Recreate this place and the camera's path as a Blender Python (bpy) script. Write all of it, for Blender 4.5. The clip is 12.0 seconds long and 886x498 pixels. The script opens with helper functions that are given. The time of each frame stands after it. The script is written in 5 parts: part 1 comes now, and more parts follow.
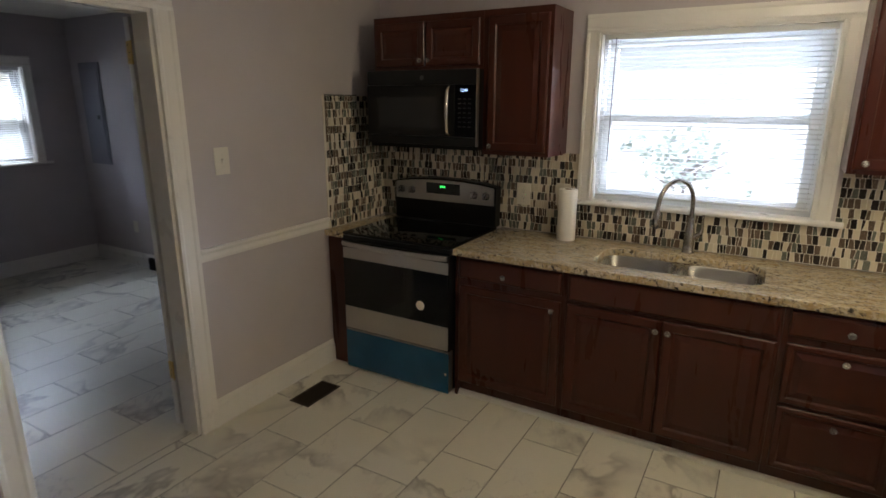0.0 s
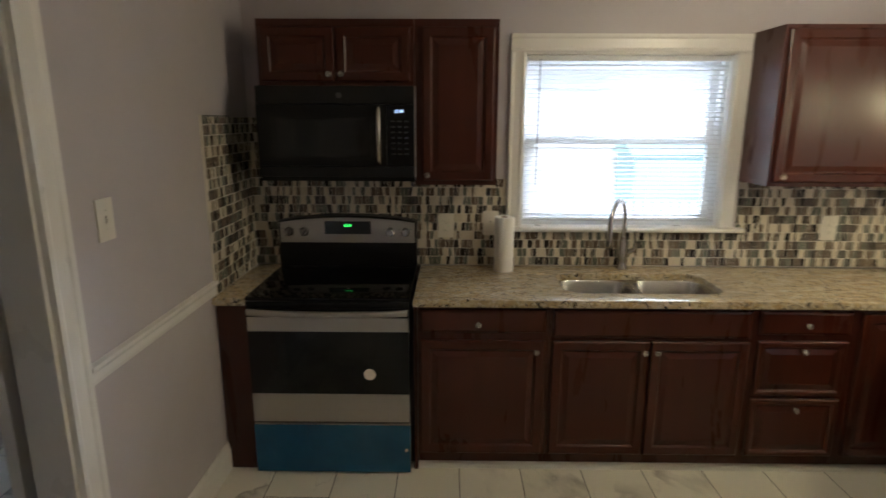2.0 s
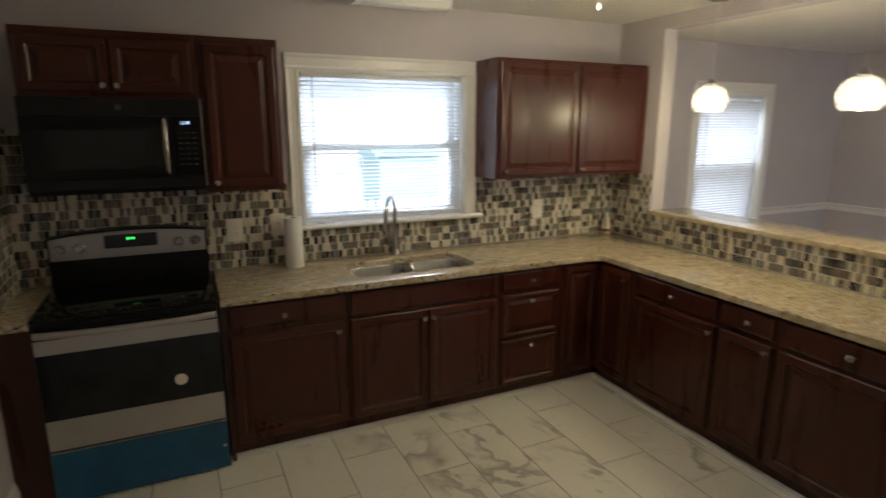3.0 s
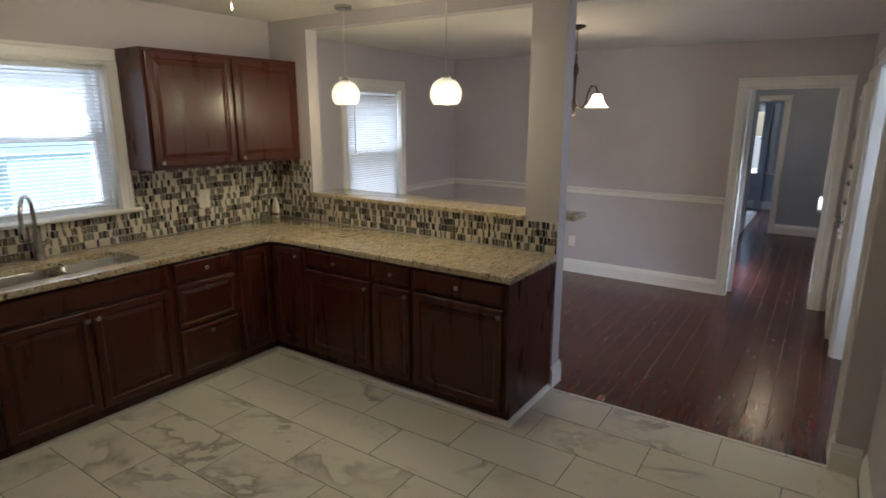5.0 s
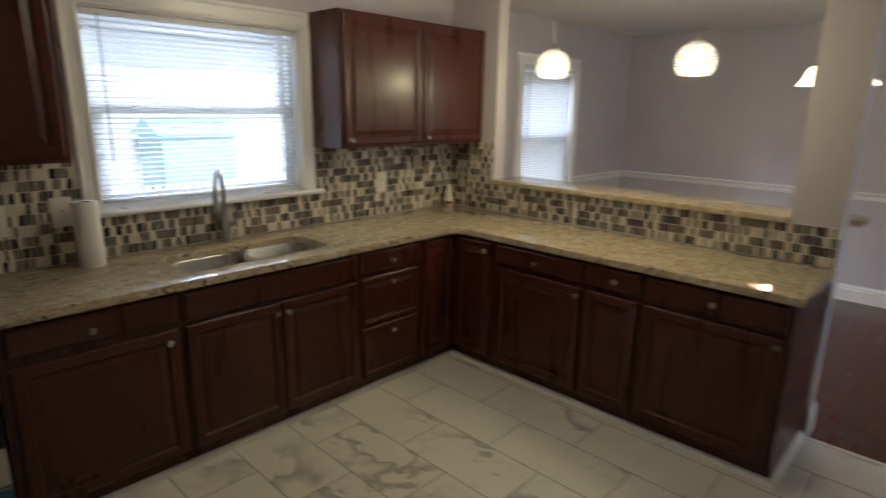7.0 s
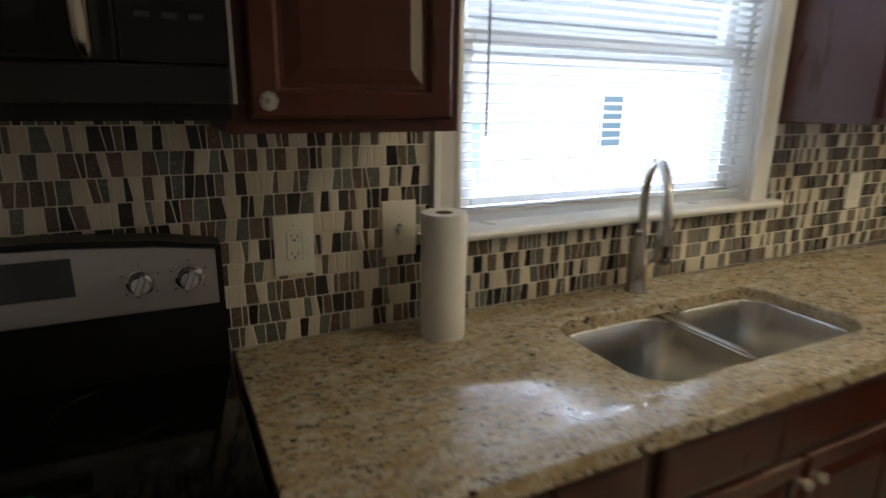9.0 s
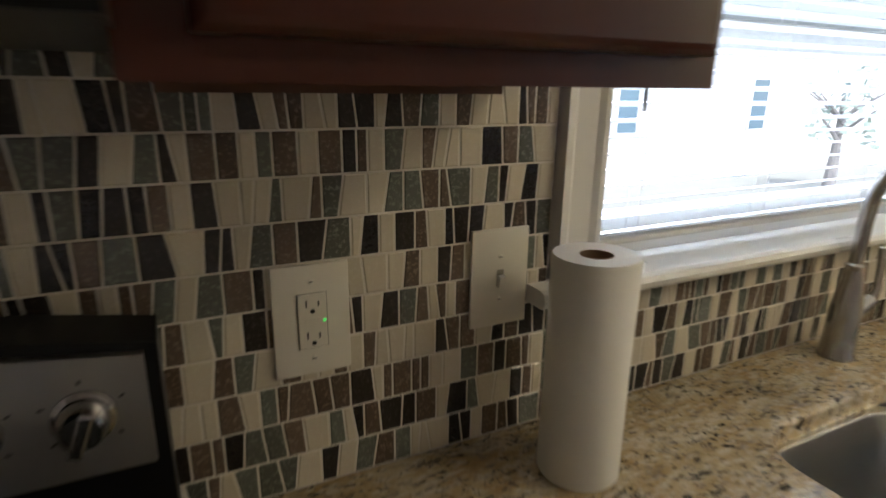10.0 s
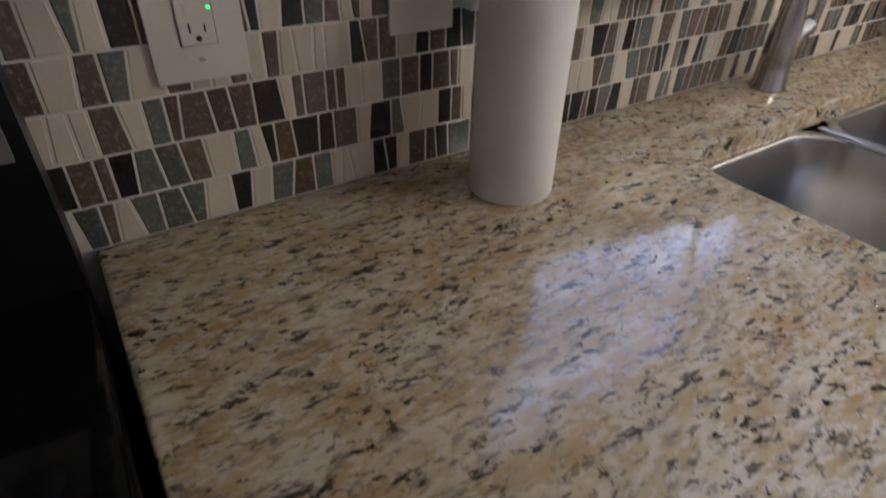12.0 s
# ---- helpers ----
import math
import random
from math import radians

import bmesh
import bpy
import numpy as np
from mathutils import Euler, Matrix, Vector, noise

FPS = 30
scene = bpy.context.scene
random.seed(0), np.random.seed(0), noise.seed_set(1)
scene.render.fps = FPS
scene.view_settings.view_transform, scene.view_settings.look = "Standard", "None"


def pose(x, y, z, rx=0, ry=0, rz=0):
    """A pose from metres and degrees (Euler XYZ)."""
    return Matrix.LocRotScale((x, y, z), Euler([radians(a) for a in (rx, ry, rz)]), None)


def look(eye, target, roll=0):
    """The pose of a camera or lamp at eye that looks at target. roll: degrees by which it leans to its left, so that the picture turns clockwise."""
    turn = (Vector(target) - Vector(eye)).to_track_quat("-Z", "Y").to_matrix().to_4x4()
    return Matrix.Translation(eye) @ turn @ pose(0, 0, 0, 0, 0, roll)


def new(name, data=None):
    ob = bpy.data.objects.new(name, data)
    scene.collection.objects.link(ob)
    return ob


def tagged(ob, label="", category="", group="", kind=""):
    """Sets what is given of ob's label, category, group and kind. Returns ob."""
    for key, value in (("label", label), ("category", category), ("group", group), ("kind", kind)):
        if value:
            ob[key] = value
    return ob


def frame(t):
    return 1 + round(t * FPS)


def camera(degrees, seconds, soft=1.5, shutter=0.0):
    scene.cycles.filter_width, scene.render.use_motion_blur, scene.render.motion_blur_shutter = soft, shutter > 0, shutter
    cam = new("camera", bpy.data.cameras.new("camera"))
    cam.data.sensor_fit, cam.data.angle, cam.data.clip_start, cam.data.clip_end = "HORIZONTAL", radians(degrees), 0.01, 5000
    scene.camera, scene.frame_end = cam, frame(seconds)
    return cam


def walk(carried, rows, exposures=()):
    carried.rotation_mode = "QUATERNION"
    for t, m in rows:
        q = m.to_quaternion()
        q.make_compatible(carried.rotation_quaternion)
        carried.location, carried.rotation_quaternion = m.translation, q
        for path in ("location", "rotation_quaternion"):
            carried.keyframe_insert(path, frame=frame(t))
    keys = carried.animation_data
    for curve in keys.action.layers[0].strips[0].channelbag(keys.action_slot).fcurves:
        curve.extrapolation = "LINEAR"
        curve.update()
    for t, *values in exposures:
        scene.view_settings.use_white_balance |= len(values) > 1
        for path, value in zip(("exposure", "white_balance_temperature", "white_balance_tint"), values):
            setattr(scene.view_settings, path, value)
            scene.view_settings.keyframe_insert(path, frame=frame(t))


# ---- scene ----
cam = camera(76.1, 12.0, shutter=0.5)
PATH = [
    (0, (2.444, -3.34, 1.724), (1.47, -1.67, 1.213), 0.1),
    (0.5, (2.083, -3.281, 1.753), (1.281, -1.517, 1.257), -0.0),
    (1, (1.701, -3.281, 1.739), (1.184, -1.408, 1.265), 0.2),
    (1.5, (1.376, -3.176, 1.739), (1.086, -1.255, 1.264), 0.2),
    (2, (1.115, -3.187, 1.739), (1.093, -1.238, 1.291), 0.2),
    (2.5, (0.926, -3.352, 1.79), (1.381, -1.455, 1.35), 0.3),
    (3, (0.809, -3.564, 1.775), (1.637, -1.796, 1.341), 0.1),
    (3.5, (0.666, -3.752, 1.773), (1.789, -2.156, 1.337), 0.0),
    (3.7, (0.621, -3.818, 1.776), (1.846, -2.299, 1.338), 0.1),
    (5.3, (0.717, -3.942, 1.766), (2.361, -2.901, 1.305), 0.1),
    (5.5, (0.734, -3.921, 1.762), (2.384, -2.889, 1.301), 0.1),
    (6, (0.789, -3.795, 1.747), (2.435, -2.759, 1.281), 0.1),
    (6.5, (0.784, -3.499, 1.681), (2.343, -2.34, 1.204), 0.3),
    (7, (0.711, -3.065, 1.659), (2.112, -1.723, 1.173), 0.9),
    (7.5, (0.807, -2.597, 1.628), (1.987, -1.062, 1.126), 0.8),
    (7.7, (0.837, -2.415, 1.604), (1.922, -0.814, 1.097), 0.6),
    (9.3, (0.846, -1.053, 1.452), (1.702, 0.679, 0.933), 0.8),
    (9.5, (0.853, -0.922, 1.441), (1.713, 0.804, 0.91), 0.9),
    (10, (0.957, -0.628, 1.413), (1.814, 1.09, 0.853), 0.8),
    (10.5, (0.995, -0.475, 1.38), (1.897, 1.204, 0.775), 1.4),
    (11, (1.004, -0.49, 1.345), (1.922, 1.136, 0.63), 1.6),
    (11.5, (0.985, -0.568, 1.298), (1.897, 0.911, 0.308), 1.4),
    (12, (0.976, -0.615, 1.272), (1.903, 0.733, 0.122), 1.7),
]
EXPOSURES = [(0.0, 0.76, 6250, 15), (2.0, 0.80, 6200, 13), (3.5, 0.60, 6200, 12), (5.5, 0.42, 5950, 13), (7.5, 0.51, 6050, 13), (9.5, 0.78, 6100, 13),
             (10.0, 0.94, 6100, 13), (10.5, 0.98, 6100, 13), (11.0, 1.06, 5850, 14), (11.5, 1.16, 5500, 19), (12.0, 1.30, 5150, 24)]
walk(cam, [(t, look(eye, target, roll)) for t, eye, target, roll in PATH], EXPOSURES)

# ---- light ----
world = bpy.data.worlds.new("sky")
scene.world = world
world.use_nodes = True
wn = world.node_tree.nodes
sky = wn.new("ShaderNodeTexSky")
sky.sky_type, sky.sun_disc = "NISHITA", False
sky.sun_elevation, sky.sun_rotation = radians(48), radians(160)
wn["Background"].inputs["Strength"].default_value = 0.15
world.node_tree.links.new(sky.outputs["Color"], wn["Background"].inputs["Color"])
sun_data = bpy.data.lights.new("sun", "SUN")
sun_data.energy, sun_data.angle, sun_data.color = 2.6, radians(0.6), (1.0, 0.97, 0.93)
sun = new("sun", sun_data)
sun.matrix_world = look((-3, -9, 12), (0, 0, 0))


def lamp(name, at, watts, colour, radius):
    data = bpy.data.lights.new(name, "POINT")
    data.energy, data.color, data.shadow_soft_size = watts, colour, radius
    ob = new(name, data)
    ob.location = at
    return ob


WARM = (1.0, 0.80, 0.50)
lamp("pendant_bulb_light", (3.80, -1.018, 1.838), 5.8, (1.0, 0.86, 0.46), 0.022)
lamp("pendant_bulb_light", (3.80, -1.878, 1.830), 5.8, (1.0, 0.86, 0.46), 0.022)
lamp("ceiling_globe_light", (2.56, -1.29, 2.25), 9.0, (1.0, 0.87, 0.60), 0.10)
lamp("chandelier_light", (5.08, -2.235, 1.76), 7.0, WARM, 0.12)


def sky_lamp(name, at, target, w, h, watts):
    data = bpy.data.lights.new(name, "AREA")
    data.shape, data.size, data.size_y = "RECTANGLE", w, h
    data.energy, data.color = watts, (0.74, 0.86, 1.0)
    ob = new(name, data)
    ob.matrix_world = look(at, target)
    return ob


# added area lamps standing in for sky light, outside the windows, above the line of sight
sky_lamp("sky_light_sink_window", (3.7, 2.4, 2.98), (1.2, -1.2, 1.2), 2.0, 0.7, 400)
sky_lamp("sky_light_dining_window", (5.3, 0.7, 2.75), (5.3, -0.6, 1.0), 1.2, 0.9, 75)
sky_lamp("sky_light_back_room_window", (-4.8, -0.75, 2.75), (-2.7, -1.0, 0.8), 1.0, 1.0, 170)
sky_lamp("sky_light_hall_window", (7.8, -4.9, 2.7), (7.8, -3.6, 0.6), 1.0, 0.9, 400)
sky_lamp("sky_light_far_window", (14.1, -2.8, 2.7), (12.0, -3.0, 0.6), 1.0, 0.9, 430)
# unseen fill lamp added in the windowless side room to brighten its doorway
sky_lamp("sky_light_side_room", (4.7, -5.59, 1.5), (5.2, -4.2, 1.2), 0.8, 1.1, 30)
lamp("hall_ceiling_light", (9.2, -3.6, 2.25), 5.0, WARM, 0.1)

# ---- materials ----


def material(name, colour, rough=0.5, metal=0.0, **more):
    m = bpy.data.materials.new(name)
    m.use_nodes = True
    b = m.node_tree.nodes["Principled BSDF"]
    b.inputs["Base Color"].default_value = (*colour, 1)
    b.inputs["Roughness"].default_value = rough
    b.inputs["Metallic"].default_value = metal
    for key, value in more.items():
        b.inputs[key.replace("_", " ")].default_value = value
    return m


class Nodes:
    """Short hand for wiring a material's nodes."""

    def __init__(self, m):
        self.t = m.node_tree
        self.b = self.t.nodes["Principled BSDF"]

    def add(self, kind, **values):
        n = self.t.nodes.new(kind)
        for key, value in values.items():
            n.inputs[key.replace("_", " ")].default_value = value
        return n

    def link(self, a, b):
        self.t.links.new(a, b)

    def coords(self, scale=(1, 1, 1), vary=True):
        c = self.add("ShaderNodeTexCoord")
        m = self.add("ShaderNodeMapping")
        m.inputs["Scale"].default_value = scale
        self.link(c.outputs["Object"], m.inputs["Vector"])
        if vary:
            o = self.add("ShaderNodeObjectInfo")
            k = self.add("ShaderNodeVectorMath")
            k.operation = "SCALE"
            k.inputs[0].default_value = (17.0, 31.0, 23.0)
            self.link(o.outputs["Random"], k.inputs["Scale"])
            self.link(k.outputs[0], m.inputs["Location"])
        return m.outputs["Vector"]

    def noise(self, vector, scale, detail=4.0, rough=0.55, distortion=0.0):
        n = self.add("ShaderNodeTexNoise", Scale=scale, Detail=detail, Roughness=rough, Distortion=distortion)
        self.link(vector, n.inputs["Vector"])
        return n.outputs["Fac"]

    def ramp(self, fac, *stops):
        r = self.add("ShaderNodeValToRGB")
        e = r.color_ramp.elements
        while len(e) < len(stops):
            e.new(0.5)
        for slot, (at, c) in zip(e, stops):
            slot.position = at
            slot.color = (*c, 1) if isinstance(c, tuple) else (c, c, c, 1)
        self.link(fac, r.inputs["Fac"])
        return r.outputs["Color"]

    def mix(self, fac, a, b, mode="MIX"):
        m = self.add("ShaderNodeMix")
        m.data_type, m.blend_type = "RGBA", mode
        for value, slot in ((fac, m.inputs["Factor"]), (a, m.inputs[6]), (b, m.inputs[7])):
            if isinstance(value, (int, float)):
                slot.default_value = value
            elif isinstance(value, tuple):
                slot.default_value = (*value, 1)
            else:
                self.link(value, slot)
        return m.outputs[2]

    def colour(self, out):
        self.link(out, self.b.inputs["Base Color"])

    def rough(self, out):
        self.link(out, self.b.inputs["Roughness"])

    def bump(self, out, strength, distance):
        n = self.add("ShaderNodeBump", Strength=strength, Distance=distance)
        self.link(out, n.inputs["Height"])
        self.link(n.outputs["Normal"], self.b.inputs["Normal"])


def painted(name, colour, rough, blotch=0.05, orange=250.0, depth=0.0006):
    m = material(name, colour, rough)
    n = Nodes(m)
    v = n.coords(vary=False)
    big = n.noise(v, 1.7, 3)
    low = tuple(c * (1 - blotch) for c in colour)
    high = tuple(min(1, c * (1 + blotch)) for c in colour)
    n.colour(n.ramp(big, (0.3, low), (0.7, high)))
    n.rough(n.ramp(n.noise(v, 6.0, 3), (0.3, rough - 0.06), (0.7, rough + 0.06)))
    n.bump(n.noise(v, orange, 2), 0.25, depth)
    return m


def wood(name, dark, light, rough, axis=2, scale=1.0, coat=0.25):
    m = material(name, dark, rough, Coat_Weight=coat, Coat_Roughness=0.30, Specular_IOR_Level=0.30)
    n = Nodes(m)
    stretch = [6.0 * scale] * 3
    stretch[axis] = 0.8 * scale
    v = n.coords(tuple(stretch))
    grain = n.noise(v, 2.2, 4, 0.5, 0.4)
    fine = n.noise(v, 22.0, 4, 0.6)
    c = n.mix(n.ramp(fine, (0.35, 0.0), (0.7, 0.35)), n.ramp(grain, (0.2, dark), (0.8, light)), light)
    n.colour(c)
    n.rough(n.ramp(grain, (0.3, rough - 0.06), (0.7, rough + 0.06)))
    n.bump(fine, 0.015, 0.0001)
    return m


WALL = painted("lavender_grey_wall_paint", (0.52, 0.475, 0.485), 0.55)
# the blue cast of daylight in the further rooms is put into this colour
WALL_BLUE_LIT = painted("blue_lit_wall_colour", (0.36, 0.38, 0.43), 0.55)
CEILING = painted("ceiling_paint", (0.74, 0.71, 0.66), 0.8, 0.03, 120.0, 0.001)
TRIM = painted("white_trim_paint", (0.78, 0.76, 0.72), 0.32, 0.03, 60.0, 0.0003)
CHERRY = wood("cherry_stained_wood", (0.045, 0.0086, 0.0045), (0.066, 0.0142, 0.0070), 0.31, coat=0.18)
CABINET_BOTTOM = wood("brown_veneer", (0.090, 0.036, 0.018), (0.13, 0.055, 0.028), 0.55, 0)
STEEL = material("brushed_steel", (0.46, 0.445, 0.42), 0.34, 1.0)
nn = Nodes(STEEL)
vv = nn.coords((1.0, 90.0, 90.0))
nn.rough(nn.ramp(nn.noise(vv, 14.0, 3), (0.3, 0.30), (0.7, 0.44)))
nn.bump(nn.noise(vv, 30.0, 2), 0.06, 0.0004)
SINK_STEEL = material("satin_sink_steel", (0.50, 0.49, 0.47), 0.27, 1.0)
CHROME = material("brushed_nickel", (0.50, 0.48, 0.45), 0.24, 1.0)
BRASS = material("brass", (0.70, 0.52, 0.22), 0.28, 1.0)
BRONZE = material("dark_bronze", (0.045, 0.032, 0.025), 0.38, 0.8)
BLACK_GLASS = material("black_ceramic_glass", (0.004, 0.004, 0.005), 0.07, 0.0, Specular_IOR_Level=0.35)
BLACK = material("black_enamel", (0.006, 0.006, 0.0065), 0.30, 0.0, Specular_IOR_Level=0.25)
SLATE = material("black_slate_metal", (0.014, 0.0145, 0.016), 0.36, 0.35, Specular_IOR_Level=0.35)
DARK_WINDOW = material("tinted_oven_window", (0.014, 0.015, 0.017), 0.05)
BUTTON = material("grey_button_print", (0.022, 0.022, 0.024), 0.5)
BLUE_FILM = material("blue_protective_film", (0.010, 0.095, 0.200), 0.26)
nn = Nodes(BLUE_FILM)
vv = nn.coords()
nn.colour(nn.ramp(nn.noise(vv, 5.0, 3), (0.35, (0.008, 0.080, 0.175)), (0.7, (0.014, 0.112, 0.225))))
nn.bump(nn.noise(vv, 9.0, 3), 0.12, 0.002)
WHITE_PLASTIC = material("white_plastic", (0.74, 0.70, 0.61), 0.30)
DARK_SLOT = material("dark_slot", (0.012, 0.011, 0.010), 0.6)
VINYL = material("white_vinyl", (0.80, 0.81, 0.81), 0.36)
SLAT = material("white_blind_slat", (0.70, 0.70, 0.69), 0.42)
PAPER = material("white_paper_towel", (0.84, 0.82, 0.78), 0.9)
nn = Nodes(PAPER)
nn.bump(nn.noise(nn.coords((30, 30, 380)), 3.0, 2), 0.35, 0.0012)
CARD = material("brown_cardboard", (0.26, 0.17, 0.10), 0.85)
GLASS = material("window_glass", (1, 1, 1), 0.0, 0.0, Transmission_Weight=1.0, IOR=1.01)
CRYSTAL = material("crystal_knob_glass", (0.96, 0.94, 0.90), 0.04, 0.0, Transmission_Weight=0.75, IOR=1.5)
GROUT = painted("pale_grout", (0.72, 0.67, 0.58), 0.85, 0.06, 300.0)
FLOOR_GROUT = painted("grey_floor_grout", (0.15, 0.135, 0.12), 0.9, 0.08, 300.0)
REGISTER = material("brown_register_metal", (0.045, 0.028, 0.018), 0.45, 0.4)
RUBBER = material("black_rubber", (0.012, 0.012, 0.012), 0.7)
SOAP = material("white_soap_bottle", (0.72, 0.68, 0.62), 0.3)
SOAP_LABEL = material("brown_label", (0.20, 0.07, 0.04), 0.4)
PANEL_GREY = material("grey_breaker_panel_paint", (0.20, 0.20, 0.23), 0.45)


def glowing(name, colour, strength):
    m = material(name, colour, 0.3)
    b = m.node_tree.nodes["Principled BSDF"]
    b.inputs["Emission Color"].default_value = (*colour, 1)
    b.inputs["Emission Strength"].default_value = strength
    return m


BULB = glowing("lit_bulb", (1.0, 0.90, 0.70), 10.0)
SHADE_GLOW = glowing("lit_frosted_shade", (1.0, 0.83, 0.55), 2.6)
RIB_GLOW = material("ribbed_glass_shade", (0.97, 0.95, 0.90), 0.08, 0.0, Transmission_Weight=0.8, IOR=1.45)
RIB_GLOW.node_tree.nodes["Principled BSDF"].inputs["Emission Color"].default_value = (1.0, 0.92, 0.76, 1)
RIB_GLOW.node_tree.nodes["Principled BSDF"].inputs["Emission Strength"].default_value = 0.16
RIB_DARK = material("amber_glass_rib", (0.34, 0.29, 0.20), 0.3)
GREEN_LED = glowing("green_display_light", (0.05, 1.0, 0.15), 1.0)
BLUE_LED = glowing("blue_white_display_light", (0.45, 0.65, 1.0), 1.4)

# granite: tan ground, cream clouds, grey and near-black flecks
GRANITE = material("speckled_tan_granite", (0.4, 0.34, 0.25), 0.085, 0.0, Coat_Weight=0.15, Coat_Roughness=0.03)
nn = Nodes(GRANITE)
cc = nn.add("ShaderNodeTexCoord")
mm = nn.add("ShaderNodeMapping")
mm.inputs["Rotation"].default_value = (0, 0, radians(-14))
mm.inputs["Scale"].default_value = (1.0, 2.4, 1.0)
nn.link(cc.outputs["Object"], mm.inputs["Vector"])
vv = mm.outputs["Vector"]
c = nn.ramp(nn.noise(vv, 12.0, 5, 0.6, 0.3), (0.32, (0.38, 0.255, 0.11)), (0.50, (0.47, 0.37, 0.215)), (0.66, (0.58, 0.505, 0.375)))
c = nn.mix(nn.ramp(nn.noise(vv, 55.0, 3, 0.6, 0.2), (0.50, 0.0), (0.60, 0.6)), c, (0.62, 0.56, 0.46))
c = nn.mix(nn.ramp(nn.noise(vv, 40.0, 4, 0.62, 0.3), (0.54, 0.0), (0.64, 0.70)), c, (0.21, 0.185, 0.16))
zone = nn.ramp(nn.noise(vv, 9.0, 3, 0.6, 0.3), (0.40, 0.35), (0.58, 1.0))
fleck = nn.ramp(nn.noise(vv, 58.0, 5, 0.66, 0.7), (0.548, 0.0), (0.60, 1.0))
c = nn.mix(nn.mix(1.0, fleck, zone, "MULTIPLY"), c, (0.026, 0.022, 0.022))
streak = nn.ramp(nn.noise(vv, 24.0, 5, 0.68, 0.3), (0.590, 0.0), (0.635, 0.92))
c = nn.mix(streak, c, (0.030, 0.026, 0.026))
nn.colour(c)

# marble-look porcelain: white with sparse soft grey veins
MARBLE = material("white_marble_porcelain", (0.72, 0.70, 0.65), 0.24)
nn = Nodes(MARBLE)
vv = nn.coords((1.0, 0.75, 1.0))
warp = nn.noise(vv, 1.15, 5, 0.58, 0.55)
vein = nn.ramp(warp, (0.452, 0.0), (0.488, 0.62), (0.502, 1.0), (0.518, 0.0))
thin = nn.ramp(nn.noise(vv, 1.9, 5, 0.6, 0.5), (0.494, 0.0), (0.5, 1.0), (0.506, 0.0))
where = nn.ramp(nn.noise(vv, 1.7, 2), (0.42, 0.0), (0.58, 0.95))
cloud = nn.ramp(nn.noise(vv, 1.6, 3), (0.3, (0.71, 0.68, 0.585)), (0.65, (0.76, 0.73, 0.64)))
c = nn.mix(nn.mix(1.0, vein, where, "MULTIPLY"), cloud, (0.34, 0.31, 0.275))
c = nn.mix(nn.mix(1.0, nn.mix(0.5, (0, 0, 0), thin), where, "MULTIPLY"), c, (0.44, 0.41, 0.37))
nn.colour(c)
nn.rough(nn.ramp(nn.noise(vv, 8.0, 3), (0.3, 0.28), (0.7, 0.36)))

# dark hand-scraped laminate
PLANK = material("dark_red_brown_plank", (0.05, 0.015, 0.01), 0.2)
nn = Nodes(PLANK)
vv = nn.coords((1.1, 10.0, 10.0))
g = nn.noise(vv, 2.6, 6, 0.62, 1.0)
c = nn.ramp(g, (0.28, (0.030, 0.008, 0.006)), (0.55, (0.085, 0.021, 0.014)), (0.78, (0.135, 0.036, 0.022)))
nn.colour(c)
nn.rough(nn.ramp(nn.noise(vv, 6.0, 4), (0.3, 0.16), (0.7, 0.28)))
nn.bump(nn.noise(nn.coords((3.0, 9.0, 9.0)), 2.2, 2), 0.07, 0.003)


def mosaic(name, low, high, rough, speck, bump):
    m = material(name, low, rough)
    n = Nodes(m)
    v = n.coords()
    o = n.add("ShaderNodeObjectInfo")
    g = n.add("ShaderNodeNewGeometry")
    s = n.add("ShaderNodeMath")
    n.link(o.outputs["Random"], s.inputs[0])
    n.link(g.outputs["Random Per Island"], s.inputs[1])
    f = n.add("ShaderNodeMath")
    f.operation = "FRACT"
    n.link(s.outputs[0], f.inputs[0])
    c = n.ramp(f.outputs[0], (0.0, low), (1.0, high))
    c = n.mix(n.ramp(n.noise(v, 210.0, 4, 0.6), (0.52, 0.0), (0.66, speck)), c, tuple(min(1, x * 1.9 + 0.03) for x in high))
    n.colour(c)
    n.bump(n.noise(v, 150.0, 3), bump, 0.0015)
    return m


MOSAIC = [
    mosaic("cream_stone_mosaic", (0.58, 0.52, 0.40), (0.69, 0.62, 0.49), 0.20, 0.1, 0.10),
    mosaic("dark_brown_glass_mosaic", (0.012, 0.010, 0.010), (0.035, 0.027, 0.023), 0.09, 0.4, 0.5),
    mosaic("taupe_glass_mosaic", (0.085, 0.060, 0.042), (0.160, 0.120, 0.088), 0.12, 0.6, 0.4),
    mosaic("grey_green_glass_mosaic", (0.080, 0.083, 0.068), (0.150, 0.160, 0.134), 0.10, 0.6, 0.4),
]

# ---- mesh helpers ----


def add_box(bm, x0, x1, y0, y1, z0, z1, bevel=0.0):
    made = bmesh.ops.create_cube(bm, size=1.0, matrix=Matrix.Translation(((x0 + x1) / 2, (y0 + y1) / 2, (z0 + z1) / 2)) @ Matrix.Diagonal((abs(x1 - x0), abs(y1 - y0), abs(z1 - z0), 1)))
    if bevel:
        edges = {e for v in made["verts"] for e in v.link_edges}
        bmesh.ops.bevel(bm, geom=list(edges), offset=bevel, segments=2, profile=0.6, affect="EDGES")
    return bm


def box(x0, x1, y0, y1, z0, z1, bevel=0.0):
    return add_box(bmesh.new(), x0, x1, y0, y1, z0, z1, bevel)


